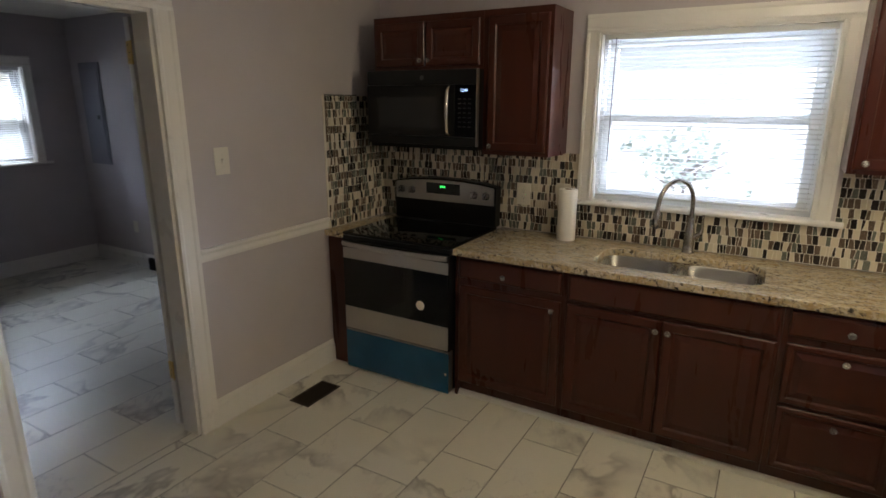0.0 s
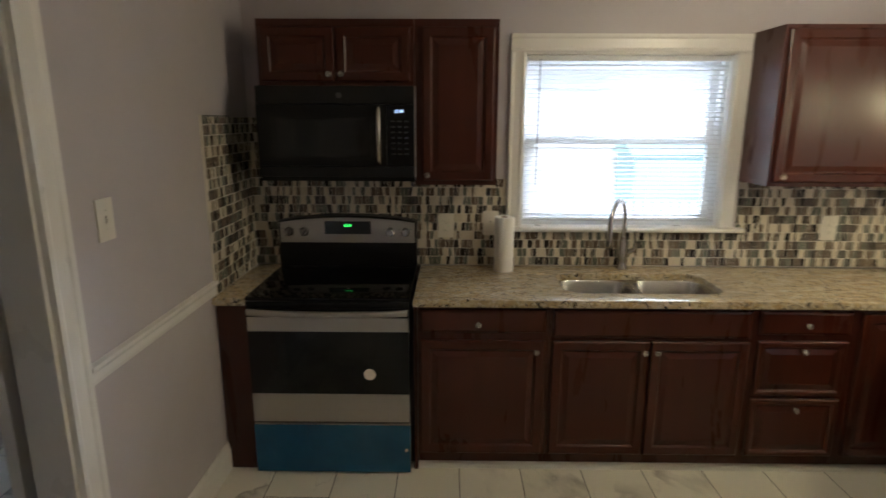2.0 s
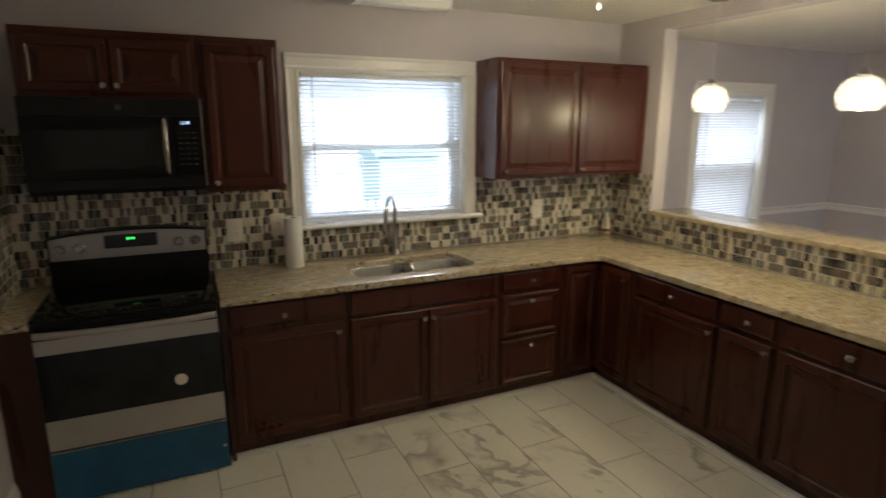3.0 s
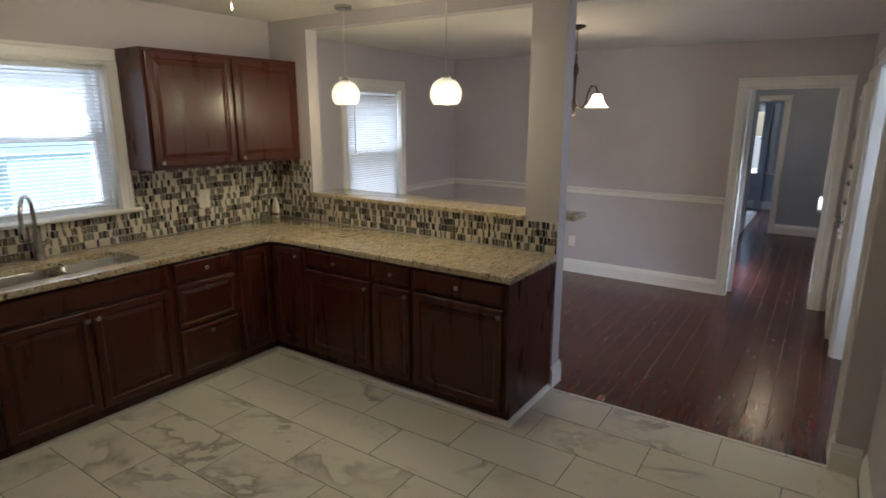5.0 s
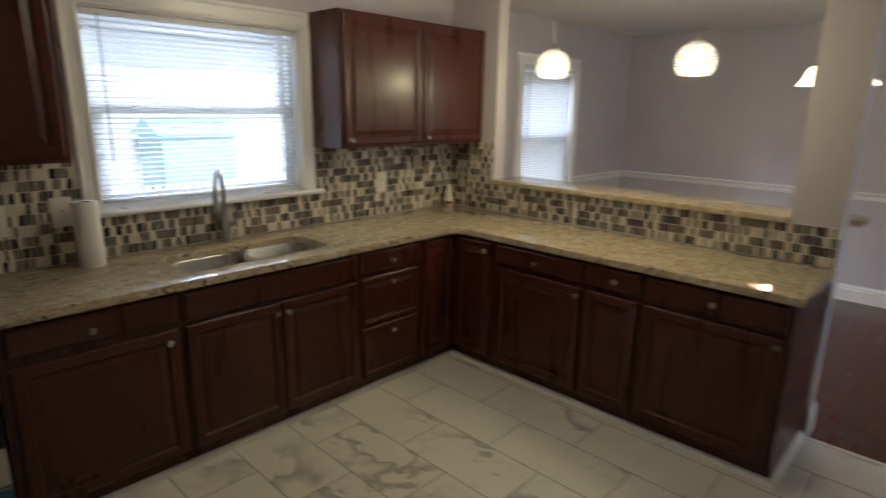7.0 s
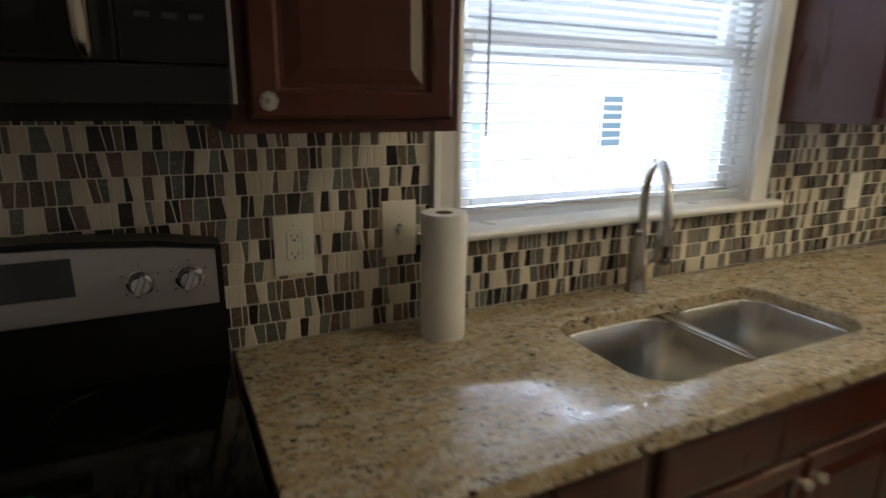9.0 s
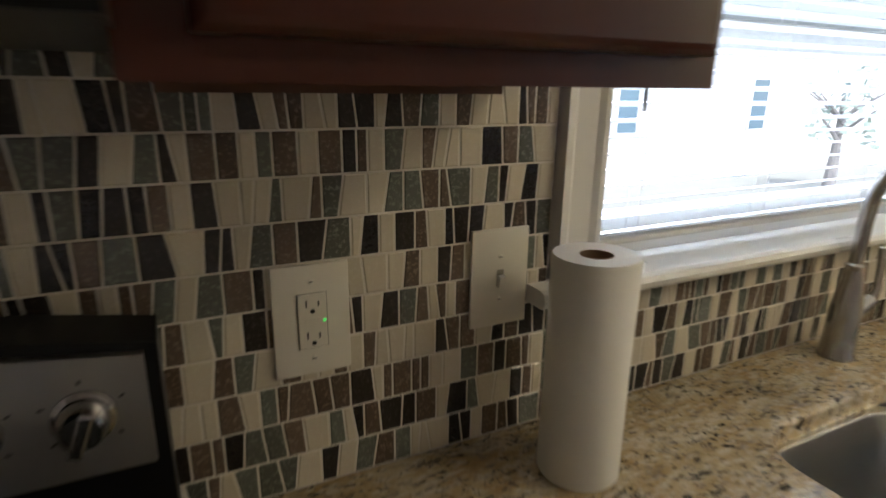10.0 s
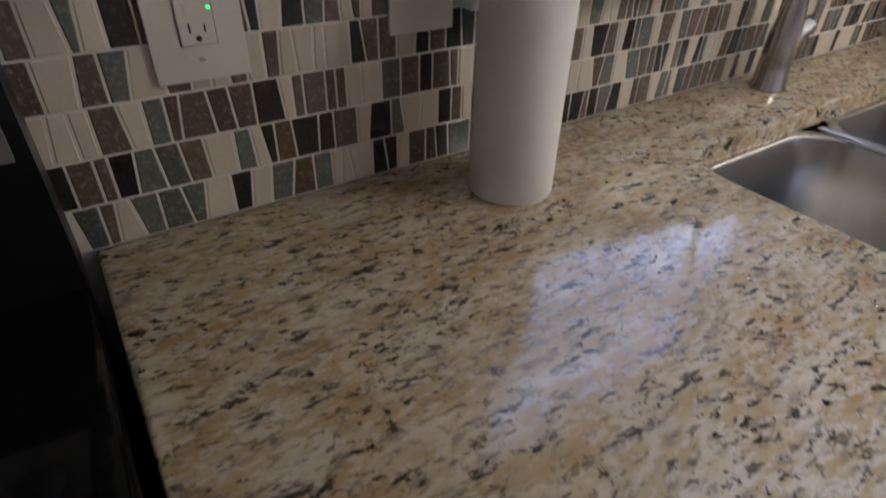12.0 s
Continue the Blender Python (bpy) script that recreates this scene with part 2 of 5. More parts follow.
def add_lathe(bm, profile, segments=24, m=Matrix()):
    rings = []
    for r, z in profile:
        if r < 1e-6:
            rings.append([bm.verts.new(m @ Vector((0, 0, z)))])
        else:
            rings.append([bm.verts.new(m @ Vector((r * math.cos(2 * math.pi * k / segments), r * math.sin(2 * math.pi * k / segments), z))) for k in range(segments)])
    for a, b in zip(rings, rings[1:]):
        for k in range(segments):
            j = (k + 1) % segments
            loop = [a[k % len(a)], a[j % len(a)], b[j % len(b)], b[k % len(b)]]
            loop = [v for i, v in enumerate(loop) if v not in loop[:i]]
            if len(loop) > 2:
                bm.faces.new(loop)
    return bm


def lathe(profile, segments=24, m=Matrix()):
    return add_lathe(bmesh.new(), profile, segments, m)


def add_tube(bm, points, radii, segments=12):
    points = [Vector(p) for p in points]
    if isinstance(radii, (int, float)):
        radii = [radii] * len(points)
    rings, side = [], None
    for i, p in enumerate(points):
        d = (points[min(i + 1, len(points) - 1)] - points[max(i - 1, 0)]).normalized()
        if side is None:
            side = d.orthogonal().normalized()
        side = (side - d * side.dot(d)).normalized()
        up = d.cross(side)
        rings.append([bm.verts.new(p + radii[i] * (side * math.cos(2 * math.pi * k / segments) + up * math.sin(2 * math.pi * k / segments))) for k in range(segments)])
    for a, b in zip(rings, rings[1:]):
        for k in range(segments):
            bm.faces.new((a[k], a[(k + 1) % segments], b[(k + 1) % segments], b[k]))
    bm.faces.new(rings[0][::-1])
    bm.faces.new(rings[-1])
    return bm


def tube(points, radii, segments=12):
    return add_tube(bmesh.new(), points, radii, segments)


def prism(outline, axis, a, b):
    """A closed outline of (u, v) pushed along an axis: 'x' takes (y, z), 'y' takes (x, z), 'z' takes (x, y)."""
    place = {"x": lambda u, v, w: (w, u, v), "y": lambda u, v, w: (u, w, v), "z": lambda u, v, w: (u, v, w)}[axis]
    bm = bmesh.new()
    one = [bm.verts.new(place(u, v, a)) for u, v in outline]
    two = [bm.verts.new(place(u, v, b)) for u, v in outline]
    bm.faces.new(one)
    bm.faces.new(two[::-1])
    for i in range(len(one)):
        j = (i + 1) % len(one)
        bm.faces.new((one[i], two[i], two[j], one[j]))
    return bm


def rounded(x0, x1, y0, y1, r, steps=6):
    points = []
    for cx, cy, start in ((x1 - r, y1 - r, 0), (x0 + r, y1 - r, 90), (x0 + r, y0 + r, 180), (x1 - r, y0 + r, 270)):
        for k in range(steps + 1):
            a = radians(start + 90 * k / steps)
            points.append((cx + r * math.cos(a), cy + r * math.sin(a)))
    return points


def raised_panel(w, h, stile=0.055, t=0.019, arch=0.0):
    """A raised-panel front: back on y=0, face towards -y, lower left corner at the origin."""
    bm = bmesh.new()
    loops = [(0, 0), (0, 0.013), (0.004, 0.0175), (0.008, t), (stile - 0.008, t), (stile - 0.003, t - 0.004), (stile, t - 0.0085), (stile + 0.008, t - 0.0085), (stile + 0.030, t - 0.002), (stile + 0.033, t - 0.001)]
    limit = min(w, h) / 2 - 0.004
    rings = []
    for inset, depth in loops:
        i = min(inset, limit)
        rings.append([bm.verts.new((x, -depth, z)) for x, z in ((i, i), (w - i, i), (w - i, h - i), (i, h - i))])
    for a, b in zip(rings, rings[1:]):
        for k in range(4):
            bm.faces.new((a[k], a[(k + 1) % 4], b[(k + 1) % 4], b[k]))
    bm.faces.new(rings[-1])
    bm.faces.new(rings[0][::-1])
    return bm


def slab_front(w, h, t=0.019):
    bm = bmesh.new()
    rings = []
    for i, depth in ((0, 0), (0, 0.011), (0.005, 0.016), (0.011, 0.0175), (0.014, t)):
        rings.append([bm.verts.new((x, -depth, z)) for x, z in ((i, i), (w - i, i), (w - i, h - i), (i, h - i))])
    for a, b in zip(rings, rings[1:]):
        for k in range(4):
            bm.faces.new((a[k], a[(k + 1) % 4], b[(k + 1) % 4], b[k]))
    bm.faces.new(rings[-1])
    bm.faces.new(rings[0][::-1])
    return bm


def finish(bm, m, smooth=0.0):
    bmesh.ops.recalc_face_normals(bm, faces=bm.faces)
    me = bpy.data.meshes.new("mesh")
    if smooth:
        for f in bm.faces:
            f.smooth = True
        for e in bm.edges:
            if len(e.link_faces) == 2 and e.calc_face_angle(0) > radians(smooth):
                e.smooth = False
    bm.to_mesh(me)
    bm.free()
    me.materials.append(m)
    return me


def part(name, bm, m, parent, label="", at=None, smooth=0.0):
    me = bm if isinstance(bm, bpy.types.Mesh) else finish(bm, m, smooth)
    ob = new(name, me)
    ob.parent = parent
    if at is not None:
        ob.matrix_local = at
    return tagged(ob, label)


def thing(name, at, label, category, group="", kind=""):
    ob = new(name)
    ob.empty_display_size = 0.1
    ob.matrix_world = at
    return tagged(ob, label, category, group, kind)


def solid(name, bm, m, label, category, kind="structure", smooth=0.0):
    ob = new(name, finish(bm, m, smooth))
    return tagged(ob, label, category, "", kind)


def words(text, size, m, parent, at, name="digits"):
    curve = bpy.data.curves.new("text", "FONT")
    curve.body, curve.size, curve.extrude = text, size, 0.0004
    curve.align_x, curve.align_y = "CENTER", "CENTER"
    holder = bpy.data.objects.new("text", curve)
    me = bpy.data.meshes.new_from_object(holder)
    bpy.data.objects.remove(holder)
    me.materials.clear()
    me.materials.append(m)
    return part(name, me, m, parent, "", at)


# ---- setting ----
CEIL = 2.51
KX, KY = 3.985, -4.30      # the bar wall's kitchen face, the kitchen's front wall
FAR, SIDE = 6.83, -4.165
DINING_CEIL = 2.440    # the dining room's far wall and side wall


def wall(name, axis, a, b, u0, u1, z0, z1, openings, m, label):
    """A wall between a and b on its axis, from u0 to u1, with openings (u0, u1, z0, z1) through it."""
    bm = bmesh.new()
    us = sorted({u0, u1, *[v for o in openings for v in o[:2]]})
    for s, e in zip(us, us[1:]):
        holes = sorted(o[2:] for o in openings if o[0] <= s + 1e-6 and o[1] >= e - 1e-6)
        z = z0
        for lo, hi in [*holes, (z1, z1)]:
            if lo > z + 1e-6:
                add_box(bm, *((a, b, s, e) if axis == "x" else (s, e, a, b)), z, lo)
            z = max(z, hi)
    return solid(name, bm, m, label, "wall")


WIN = (1.515, 2.640, 1.140, 2.085)
WIN2 = (4.87, 5.715, 0.86, 2.03)
wall("wall_north", "y", 0.0, 0.15, -0.12, FAR + 0.12, 0, CEIL, [WIN, WIN2], WALL, "lavender grey painted wall with two windows")
DOOR_L = (-2.475, -1.692, 0.0, 2.105)
wall("wall_west", "x", -0.12, 0.0, KY - 0.12, 0.0, 0, CEIL, [DOOR_L], WALL, "lavender grey painted wall with a doorway")
wall("wall_south", "y", KY - 0.12, KY, 0.0, 3.95, 0, CEIL, [], WALL, "lavender grey painted kitchen wall")
BAR_END, BAR_Y0, BAR_Y1 = -2.603, -2.372, -0.435
wall("wall_bar", "x", KX, KX + 0.115, BAR_END, 0.0, 0, CEIL, [(BAR_Y0, BAR_Y1, 1.115, 2.420)], WALL, "lavender grey half wall with a pass-through opening")
solid("wall_header", box(KX, KX + 0.115, SIDE, BAR_END - 0.0001, 2.420, CEIL), WALL, "painted header over the dining room opening", "wall")
solid("wall_pier", box(3.95, 4.06, KY - 0.12, SIDE, 0, CEIL), WALL, "painted wall end beside the dining room opening", "wall")
HALL = (-3.985, -3.250, 0.0, 2.03)
wall("wall_east", "x", FAR, FAR + 0.12, SIDE - 0.12, 0.0, 0, CEIL, [HALL], WALL, "lavender grey dining room wall with a doorway to the hall")
SIDE_OP = (4.14, 5.625, 0.0, 2.10)
wall("wall_dining_south", "y", SIDE - 0.14, SIDE, 4.0601, FAR, 0, CEIL, [SIDE_OP], WALL, "lavender grey dining room wall with a doorway")
solid("wall_closet", box(5.62, 5.74, -5.6, SIDE - 0.141, 0, CEIL), WALL_BLUE_LIT, "blue grey wall beyond the side doorway", "wall")
solid("wall_closet_back", box(3.9, 5.62, -5.7, -5.6, 0, CEIL), WALL_BLUE_LIT, "blue grey wall beyond the side doorway", "wall")
solid("wall_closet_west", box(3.9, 4.02, -5.6, KY - 0.121, 0, CEIL), WALL_BLUE_LIT, "blue grey wall beyond the side doorway", "wall")

# hall and the room at its end
HALL_WIN = (7.25, 8.10, 0.9, 1.98)
wall("wall_hall_south", "y", -4.10, -3.98, FAR + 0.121, 10.82, 0, 2.45, [HALL_WIN], WALL_BLUE_LIT, "blue grey hall wall with a window")
wall("wall_hall_north", "y", -2.98, -2.86, FAR + 0.121, 13.4, 0, 2.45, [(10.83, 13.2, 0.0, 2.44)], WALL_BLUE_LIT, "blue grey hall wall")
wall("wall_hall_end", "x", 10.70, 10.82, -3.98, -2.98, 0, 2.45, [(-3.335, -2.9801, 0.0, 2.0)], WALL_BLUE_LIT, "blue grey hall wall with a doorway")
FAR_WIN = (-3.02, -2.48, 0.70, 1.92)
wall("wall_far_room", "x", 13.30, 13.42, -4.4, -1.6, 0, 2.45, [FAR_WIN], WALL_BLUE_LIT, "blue grey wall with a window")
solid("wall_far_room_south", box(10.82, 13.3, -4.5, -4.4, 0, 2.45), WALL_BLUE_LIT, "blue grey wall", "wall")
solid("wall_far_room_north", box(10.82, 13.3, -1.6, -1.5, 0, 2.45), WALL_BLUE_LIT, "blue grey wall", "wall")

# room beyond the kitchen doorway
LW = (-1.16, -0.415, 1.10, 2.03)
wall("wall_back_room_west", "x", -4.15, -4.03, -3.5, 0.045, 0, CEIL, [LW], WALL, "grey painted wall with a window")
solid("wall_back_room_north", box(-4.15, -0.1201, 0.0451, 0.17, 0, CEIL), WALL, "grey painted wall", "wall")
solid("wall_back_room_south", box(-4.15, -0.1201, -3.62, -3.5, 0, CEIL), WALL, "grey painted wall", "wall")

solid("ceiling_kitchen", box(-0.12, KX + 0.114, KY - 0.12, 0.15, CEIL, CEIL + 0.1), CEILING, "cream white painted ceiling", "ceiling")
solid("ceiling_dining", box(KX + 0.1151, FAR, -5.6, -0.0001, DINING_CEIL, CEIL + 0.1), CEILING, "white painted ceiling", "ceiling")
solid("ceiling_side_room", box(3.9, KX + 0.1149, -5.7, KY - 0.1201, CEIL, CEIL + 0.1), CEILING, "white painted ceiling", "ceiling")
solid("ceiling_back_room", box(-4.15, -0.1201, -3.62, 0.55, CEIL, CEIL + 0.1), CEILING, "white painted ceiling", "ceiling")
solid("ceiling_hall", box(FAR + 0.121, 13.42, -4.5, -1.5, 2.45, 2.55), CEILING, "white painted ceiling", "ceiling")

floor_tiles = solid("floor_kitchen", box(-0.06, 3.985, KY, 0.0, -0.05, -0.0015), FLOOR_GROUT, "white marble-look tile floor with grey veins", "floor")
floor_back = solid("floor_back_room", box(-4.03, -0.0605, -3.5, 0.045, -0.05, -0.0015), FLOOR_GROUT, "white marble-look tile floor with grey veins", "floor")
floor_wood = solid("floor_dining", box(3.9855, 13.3, -5.6, 0.0, -0.05, -0.002), DARK_SLOT, "dark red-brown hand-scraped plank floor", "floor")
# ground in a light concrete colour
solid("ground", box(-80, 80, -80, 80, -0.9, -0.6), material("outdoor_ground", (0.42, 0.42, 0.36), 0.9), "pale concrete ground outside", "ground")


def moulding(name, profile, axis, wall_at, facing, a, b, label):
    """A profile of (out, z) run along a wall face."""
    outline = [(wall_at + facing * o, z) for o, z in profile]
    return solid(name, prism(outline, axis, a, b), TRIM, label, "trim")


BASE = [(0, 0), (0.017, 0), (0.017, 0.105), (0.012, 0.118), (0.012, 0.130), (0.006, 0.142), (0.005, 0.152), (0, 0.152)]
SHOE = [(0, 0), (0.022, 0), (0.021, 0.014), (0.015, 0.024), (0.004, 0.030), (0, 0.030)]
RAIL = [(0, 0.940), (0.010, 0.940), (0.013, 0.955), (0.013, 0.978), (0.020, 0.986), (0.027, 0.996), (0.027, 1.008), (0, 1.008)]
RAIL2 = [(o, z - 0.018) for o, z in RAIL]
moulding("baseboard", BASE, "y", 0.0, 1, -1.592, -0.632, "tall white painted baseboard")
moulding("trim_chair_rail", RAIL2, "y", 0.0, 1, -1.592, -0.628, "white painted chair rail")
moulding("baseboard", BASE, "y", 0.0, 1, KY, -2.576, "tall white painted baseboard")
moulding("trim_chair_rail", RAIL2, "y", 0.0, 1, KY, -2.576, "white painted chair rail")
moulding("baseboard", BASE, "x", KY, 1, 0.018, 3.93, "tall white painted baseboard")
moulding("trim_chair_rail", RAIL2, "x", KY, 1, 0.028, 3.60, "white painted chair rail")
moulding("baseboard", BASE, "y", 3.95, -1, KY + 0.018, SIDE + 0.016, "tall white painted baseboard")
moulding("baseboard", BASE, "x", SIDE, 1, 3.934, 4.065, "tall white painted baseboard")
moulding("baseboard", BASE, "y", FAR, -1, -3.166, 0.0, "tall white painted baseboard")
moulding("trim_chair_rail", RAIL2, "y", FAR, -1, -3.166, 0.0, "white painted chair rail")
moulding("baseboard", BASE, "x", 0.0, -1, KX + 0.14, FAR - 0.02, "tall white painted baseboard")
moulding("trim_chair_rail", RAIL2, "x", 0.0, -1, KX + 0.14, 4.775, "white painted chair rail")
moulding("trim_chair_rail", RAIL2, "x", 0.0, -1, 5.81, FAR - 0.03, "white painted chair rail")
moulding("baseboard", BASE, "x", BAR_END, -1, KX - 0.02, KX + 0.135, "tall white painted baseboard at the bar wall's end")
moulding("baseboard", BASE, "y", -4.03, 1, -3.5, 0.025, "tall white painted baseboard")
moulding("baseboard", BASE, "x", 0.045, -1, -4.01, -0.13, "tall white painted baseboard")
moulding("baseboard", BASE, "y", 10.70, -1, -3.96, -3.41, "white painted baseboard")
moulding("baseboard", BASE, "x", -3.98, 1, FAR + 0.13, 10.68, "white painted baseboard")
moulding("baseboard", BASE, "y", 13.30, -1, -4.38, -1.62, "white painted baseboard")

CASING = [(0, 0), (0.019, 0), (0.021, 0.012), (0.016, 0.022), (0.016, 0.062), (0.021, 0.070), (0.023, 0.084), (0, 0.084)]


def casing(name, axis, face, facing, u0, u1, z0, z1, label, width=0.084, jamb=0.12, parts=("near", "far", "head")):
    """Flat door casing round an opening: two legs, a head and the jamb linings."""
    root = tagged(new(name), label, "door frame", "", "structure")
    k = width / 0.084

    def run(nm, outline, ax, a, b):
        part(nm, prism(outline, ax, a, b), TRIM, root)

    other = "y" if axis == "x" else "x"
    for side, u in ((-1, u0), (1, u1)):
        if (side < 0 and "near" not in parts) or (side > 0 and "far" not in parts):
            continue
        pts = [(u + side * w * k, face + facing * o) for o, w in CASING]
        if axis == "x":
            pts = [(p[1], p[0]) for p in pts]
        run("casing_leg", pts, "z", z0, z1)
        lo, hi = sorted((u, u - side * 0.016))
        ends = sorted((face - facing * 0.001, face - facing * jamb))
        bm = box(*ends, lo, hi, z0, z1 - 0.016) if axis == "x" else box(lo, hi, *ends, z0, z1 - 0.016)
        part("jamb", bm, TRIM, root)
    pts = [(face + facing * o, z1 + w * k) for o, w in CASING]
    run("casing_head", pts, other, u0 - width, u1 + width)
    ends = sorted((face - facing * 0.001, face - facing * jamb))
    bm = box(*ends, u0, u1, z1 - 0.016, z1) if axis == "x" else box(u0, u1, *ends, z1 - 0.016, z1)
    part("head_jamb", bm, TRIM, root)
    return root


casing("door_1", "x", 0.0, 1, *DOOR_L, "white painted door casing", 0.100)
casing("door_2", "x", FAR, -1, *HALL, "white painted casing of the hall doorway", 0.084)
casing("door_3", "y", SIDE, 1, *SIDE_OP, "white painted casing of the side doorway", 0.07, 0.14)
casing("door_4", "x", 10.70, -1, -3.335, -2.985, 0.0, 2.0, "white painted casing at the hall's end", 0.07, 0.12, ("near", "head"))


# ---- windows and blinds ----
def sash_window(name, x0, x1, z0, z1, mid, label, at=Matrix(), stool=True, top=0.095):
    """A white double-hung window in a wall whose room face is y=0, the room towards -y."""
    root = thing(name, at, label, "window", "", "structure")
    part("window_frame", box(x0, x0 + 0.03, 0.055, 0.145, z0, z1), VINYL, root)
    part("window_frame", box(x1 - 0.03, x1, 0.055, 0.145, z0, z1), VINYL, root)
    part("window_frame", box(x0 + 0.03, x1 - 0.03, 0.055, 0.145, z1 - 0.03, z1), VINYL, root)
    part("window_frame", box(x0 + 0.03, x1 - 0.03, 0.055, 0.145, z0, z0 + 0.03), VINYL, root)
    for y, a, b in ((0.066, z0 + 0.031, mid + 0.02), (0.104, mid - 0.02, z1 - 0.031)):
        s = part("sash", box(x0 + 0.031, x0 + 0.076, y, y + 0.034, a, b, 0.004), VINYL, root)
        part("stile", box(x1 - 0.076, x1 - 0.031, y, y + 0.034, a, b, 0.004), VINYL, s)
        part("rail", box(x0 + 0.0765, x1 - 0.0765, y, y + 0.034, a, a + 0.04, 0.004), VINYL, s)
        part("rail", box(x0 + 0.0765, x1 - 0.0765, y, y + 0.034, b - 0.04, b, 0.004), VINYL, s)
        pane = part("pane", box(x0 + 0.0765, x1 - 0.0765, y + 0.015, y + 0.019, a + 0.04, b - 0.04), GLASS, s)
        pane.visible_shadow = False
    if stool:
        out = [(0.055, z0 - 0.022), (0.055, z0 + 0.004), (-0.040, z0 + 0.004), (-0.048, z0), (-0.052, z0 - 0.008), (-0.050, z0 - 0.016), (-0.044, z0 - 0.022)]
        part("window_sill", prism(out, "x", x0 - 0.115, x1 + 0.130), TRIM, root)
    k = top - 0.02
    for s, x in ((-1, x0), (1, x1)):
        pts = [(x + s * w * k / 0.084, -o) for o, w in CASING]
        part("casing_leg", prism(pts, "z", z0 + 0.0045, z1), TRIM, root)
        lo, hi = sorted((x, x - s * 0.008))
        part("jamb", box(lo, hi, -0.001, 0.0545, z0 + 0.0045, z1 - 0.0081), TRIM, root)
    pts = [(-o, z1 + w * top / 0.084) for o, w in CASING]
    part("casing_head", prism(pts, "x", x0 - k, x1 + k), TRIM, root)
    part("head_jamb", box(x0, x1, -0.001, 0.0545, z1 - 0.008, z1), TRIM, root)
    return root


def slat_mesh(w, width=0.025, crown=0.0035):
    bm = bmesh.new()
    rows = []
    for k in range(5):
        y = (k / 4 - 0.5) * width
        z = crown * (1 - (2 * k / 4 - 1) ** 2)
        rows.append([bm.verts.new((x, y, z + d)) for x in (0, w) for d in (0.0, 0.0006)])
    for a, b in zip(rows, rows[1:]):
        bm.faces.new((a[0], a[2], b[2], b[0]))
        bm.faces.new((a[1], b[1], b[3], a[3]))
    return finish(bm, SLAT)


def blind(x0, x1, top, bottom, y, pitch, tilt, wand_x, label, at=Matrix(), wand=0.62):
    root = thing("window_blind", at, label, "blind")
    w = x1 - x0
    part("head_rail", box(x0, x1, y - 0.014, y + 0.014, top - 0.028, top, 0.003), SLAT, root)
    part("bottom_rail", box(x0, x1, y - 0.011, y + 0.011, bottom, bottom + 0.011, 0.004), SLAT, root)
    me = slat_mesh(w)
    count = int((top - 0.034 - bottom) / pitch)
    rnd = random.Random(5)
    for k in range(count):
        part("slat", me, SLAT, root, "", pose(x0, y, bottom + 0.018 + k * pitch, tilt + rnd.uniform(-1.5, 1.5), rnd.uniform(-0.06, 0.06), 0))
    for f in (0.08, 0.36, 0.64, 0.92):
        for s in (-0.0125, 0.0125):
            part("ladder_cord", tube([(x0 + f * w, y + s, bottom + 0.008), (x0 + f * w, y + s, top - 0.02)], 0.0006, 5), SLAT, root)
    part("tilt_wand", tube([(wand_x, y - 0.022, top - 0.02), (wand_x - 0.004, y - 0.026, top - wand)], 0.0034, 6), material("clear_grey_wand", (0.30, 0.30, 0.31), 0.25), root)
    return root


sash_window("window_1", *WIN, 1.630, "white double-hung window over the sink")
blind(1.535, 2.622, 2.074, 1.173, 0.028, 0.0245, -14, 1.60, "white mini blind with open slats", wand=0.695)
sash_window("window_2", *WIN2, 1.45, "white double-hung dining room window", top=0.095)
blind(4.885, 5.70, 2.02, 0.885, 0.028, 0.0235, 58, 5.00, "white mini blind with half-closed slats")
west = Matrix.Translation((-4.03, 0, 0)) @ pose(0, 0, 0, 0, 0, 90)
sash_window("window_3", LW[0], LW[1], LW[2], LW[3], 1.56, "white double-hung window of the back room", west)
blind(LW[0] + 0.02, LW[1] - 0.02, 2.02, 1.13, 0.028, 0.0212, 30, LW[1] - 0.06, "white mini blind with half-closed slats", west)
east = Matrix.Translation((13.3, 0, 0)) @ pose(0, 0, 0, 0, 0, -90)
sash_window("window_4", -FAR_WIN[1], -FAR_WIN[0], FAR_WIN[2], FAR_WIN[3], 1.36, "white window at the hall's end", east)
south = Matrix.Translation((0, -3.98, 0)) @ pose(0, 0, 0, 0, 0, 180)
sash_window("window_5", -HALL_WIN[1], -HALL_WIN[0], HALL_WIN[2], HALL_WIN[3], 1.5, "white hall window", south)


# ---- kitchen cabinets ----
def knob_mesh():
    return finish(lathe([(0.0, 0.0), (0.008, 0.0), (0.008, 0.003), (0.0045, 0.005), (0.0045, 0.010), (0.010, 0.013), (0.015, 0.018), (0.0155, 0.022), (0.011, 0.027), (0.006, 0.028), (0.0, 0.0275)], 8, pose(0, 0, 0, 90)), CRYSTAL)


KNOB = knob_mesh()


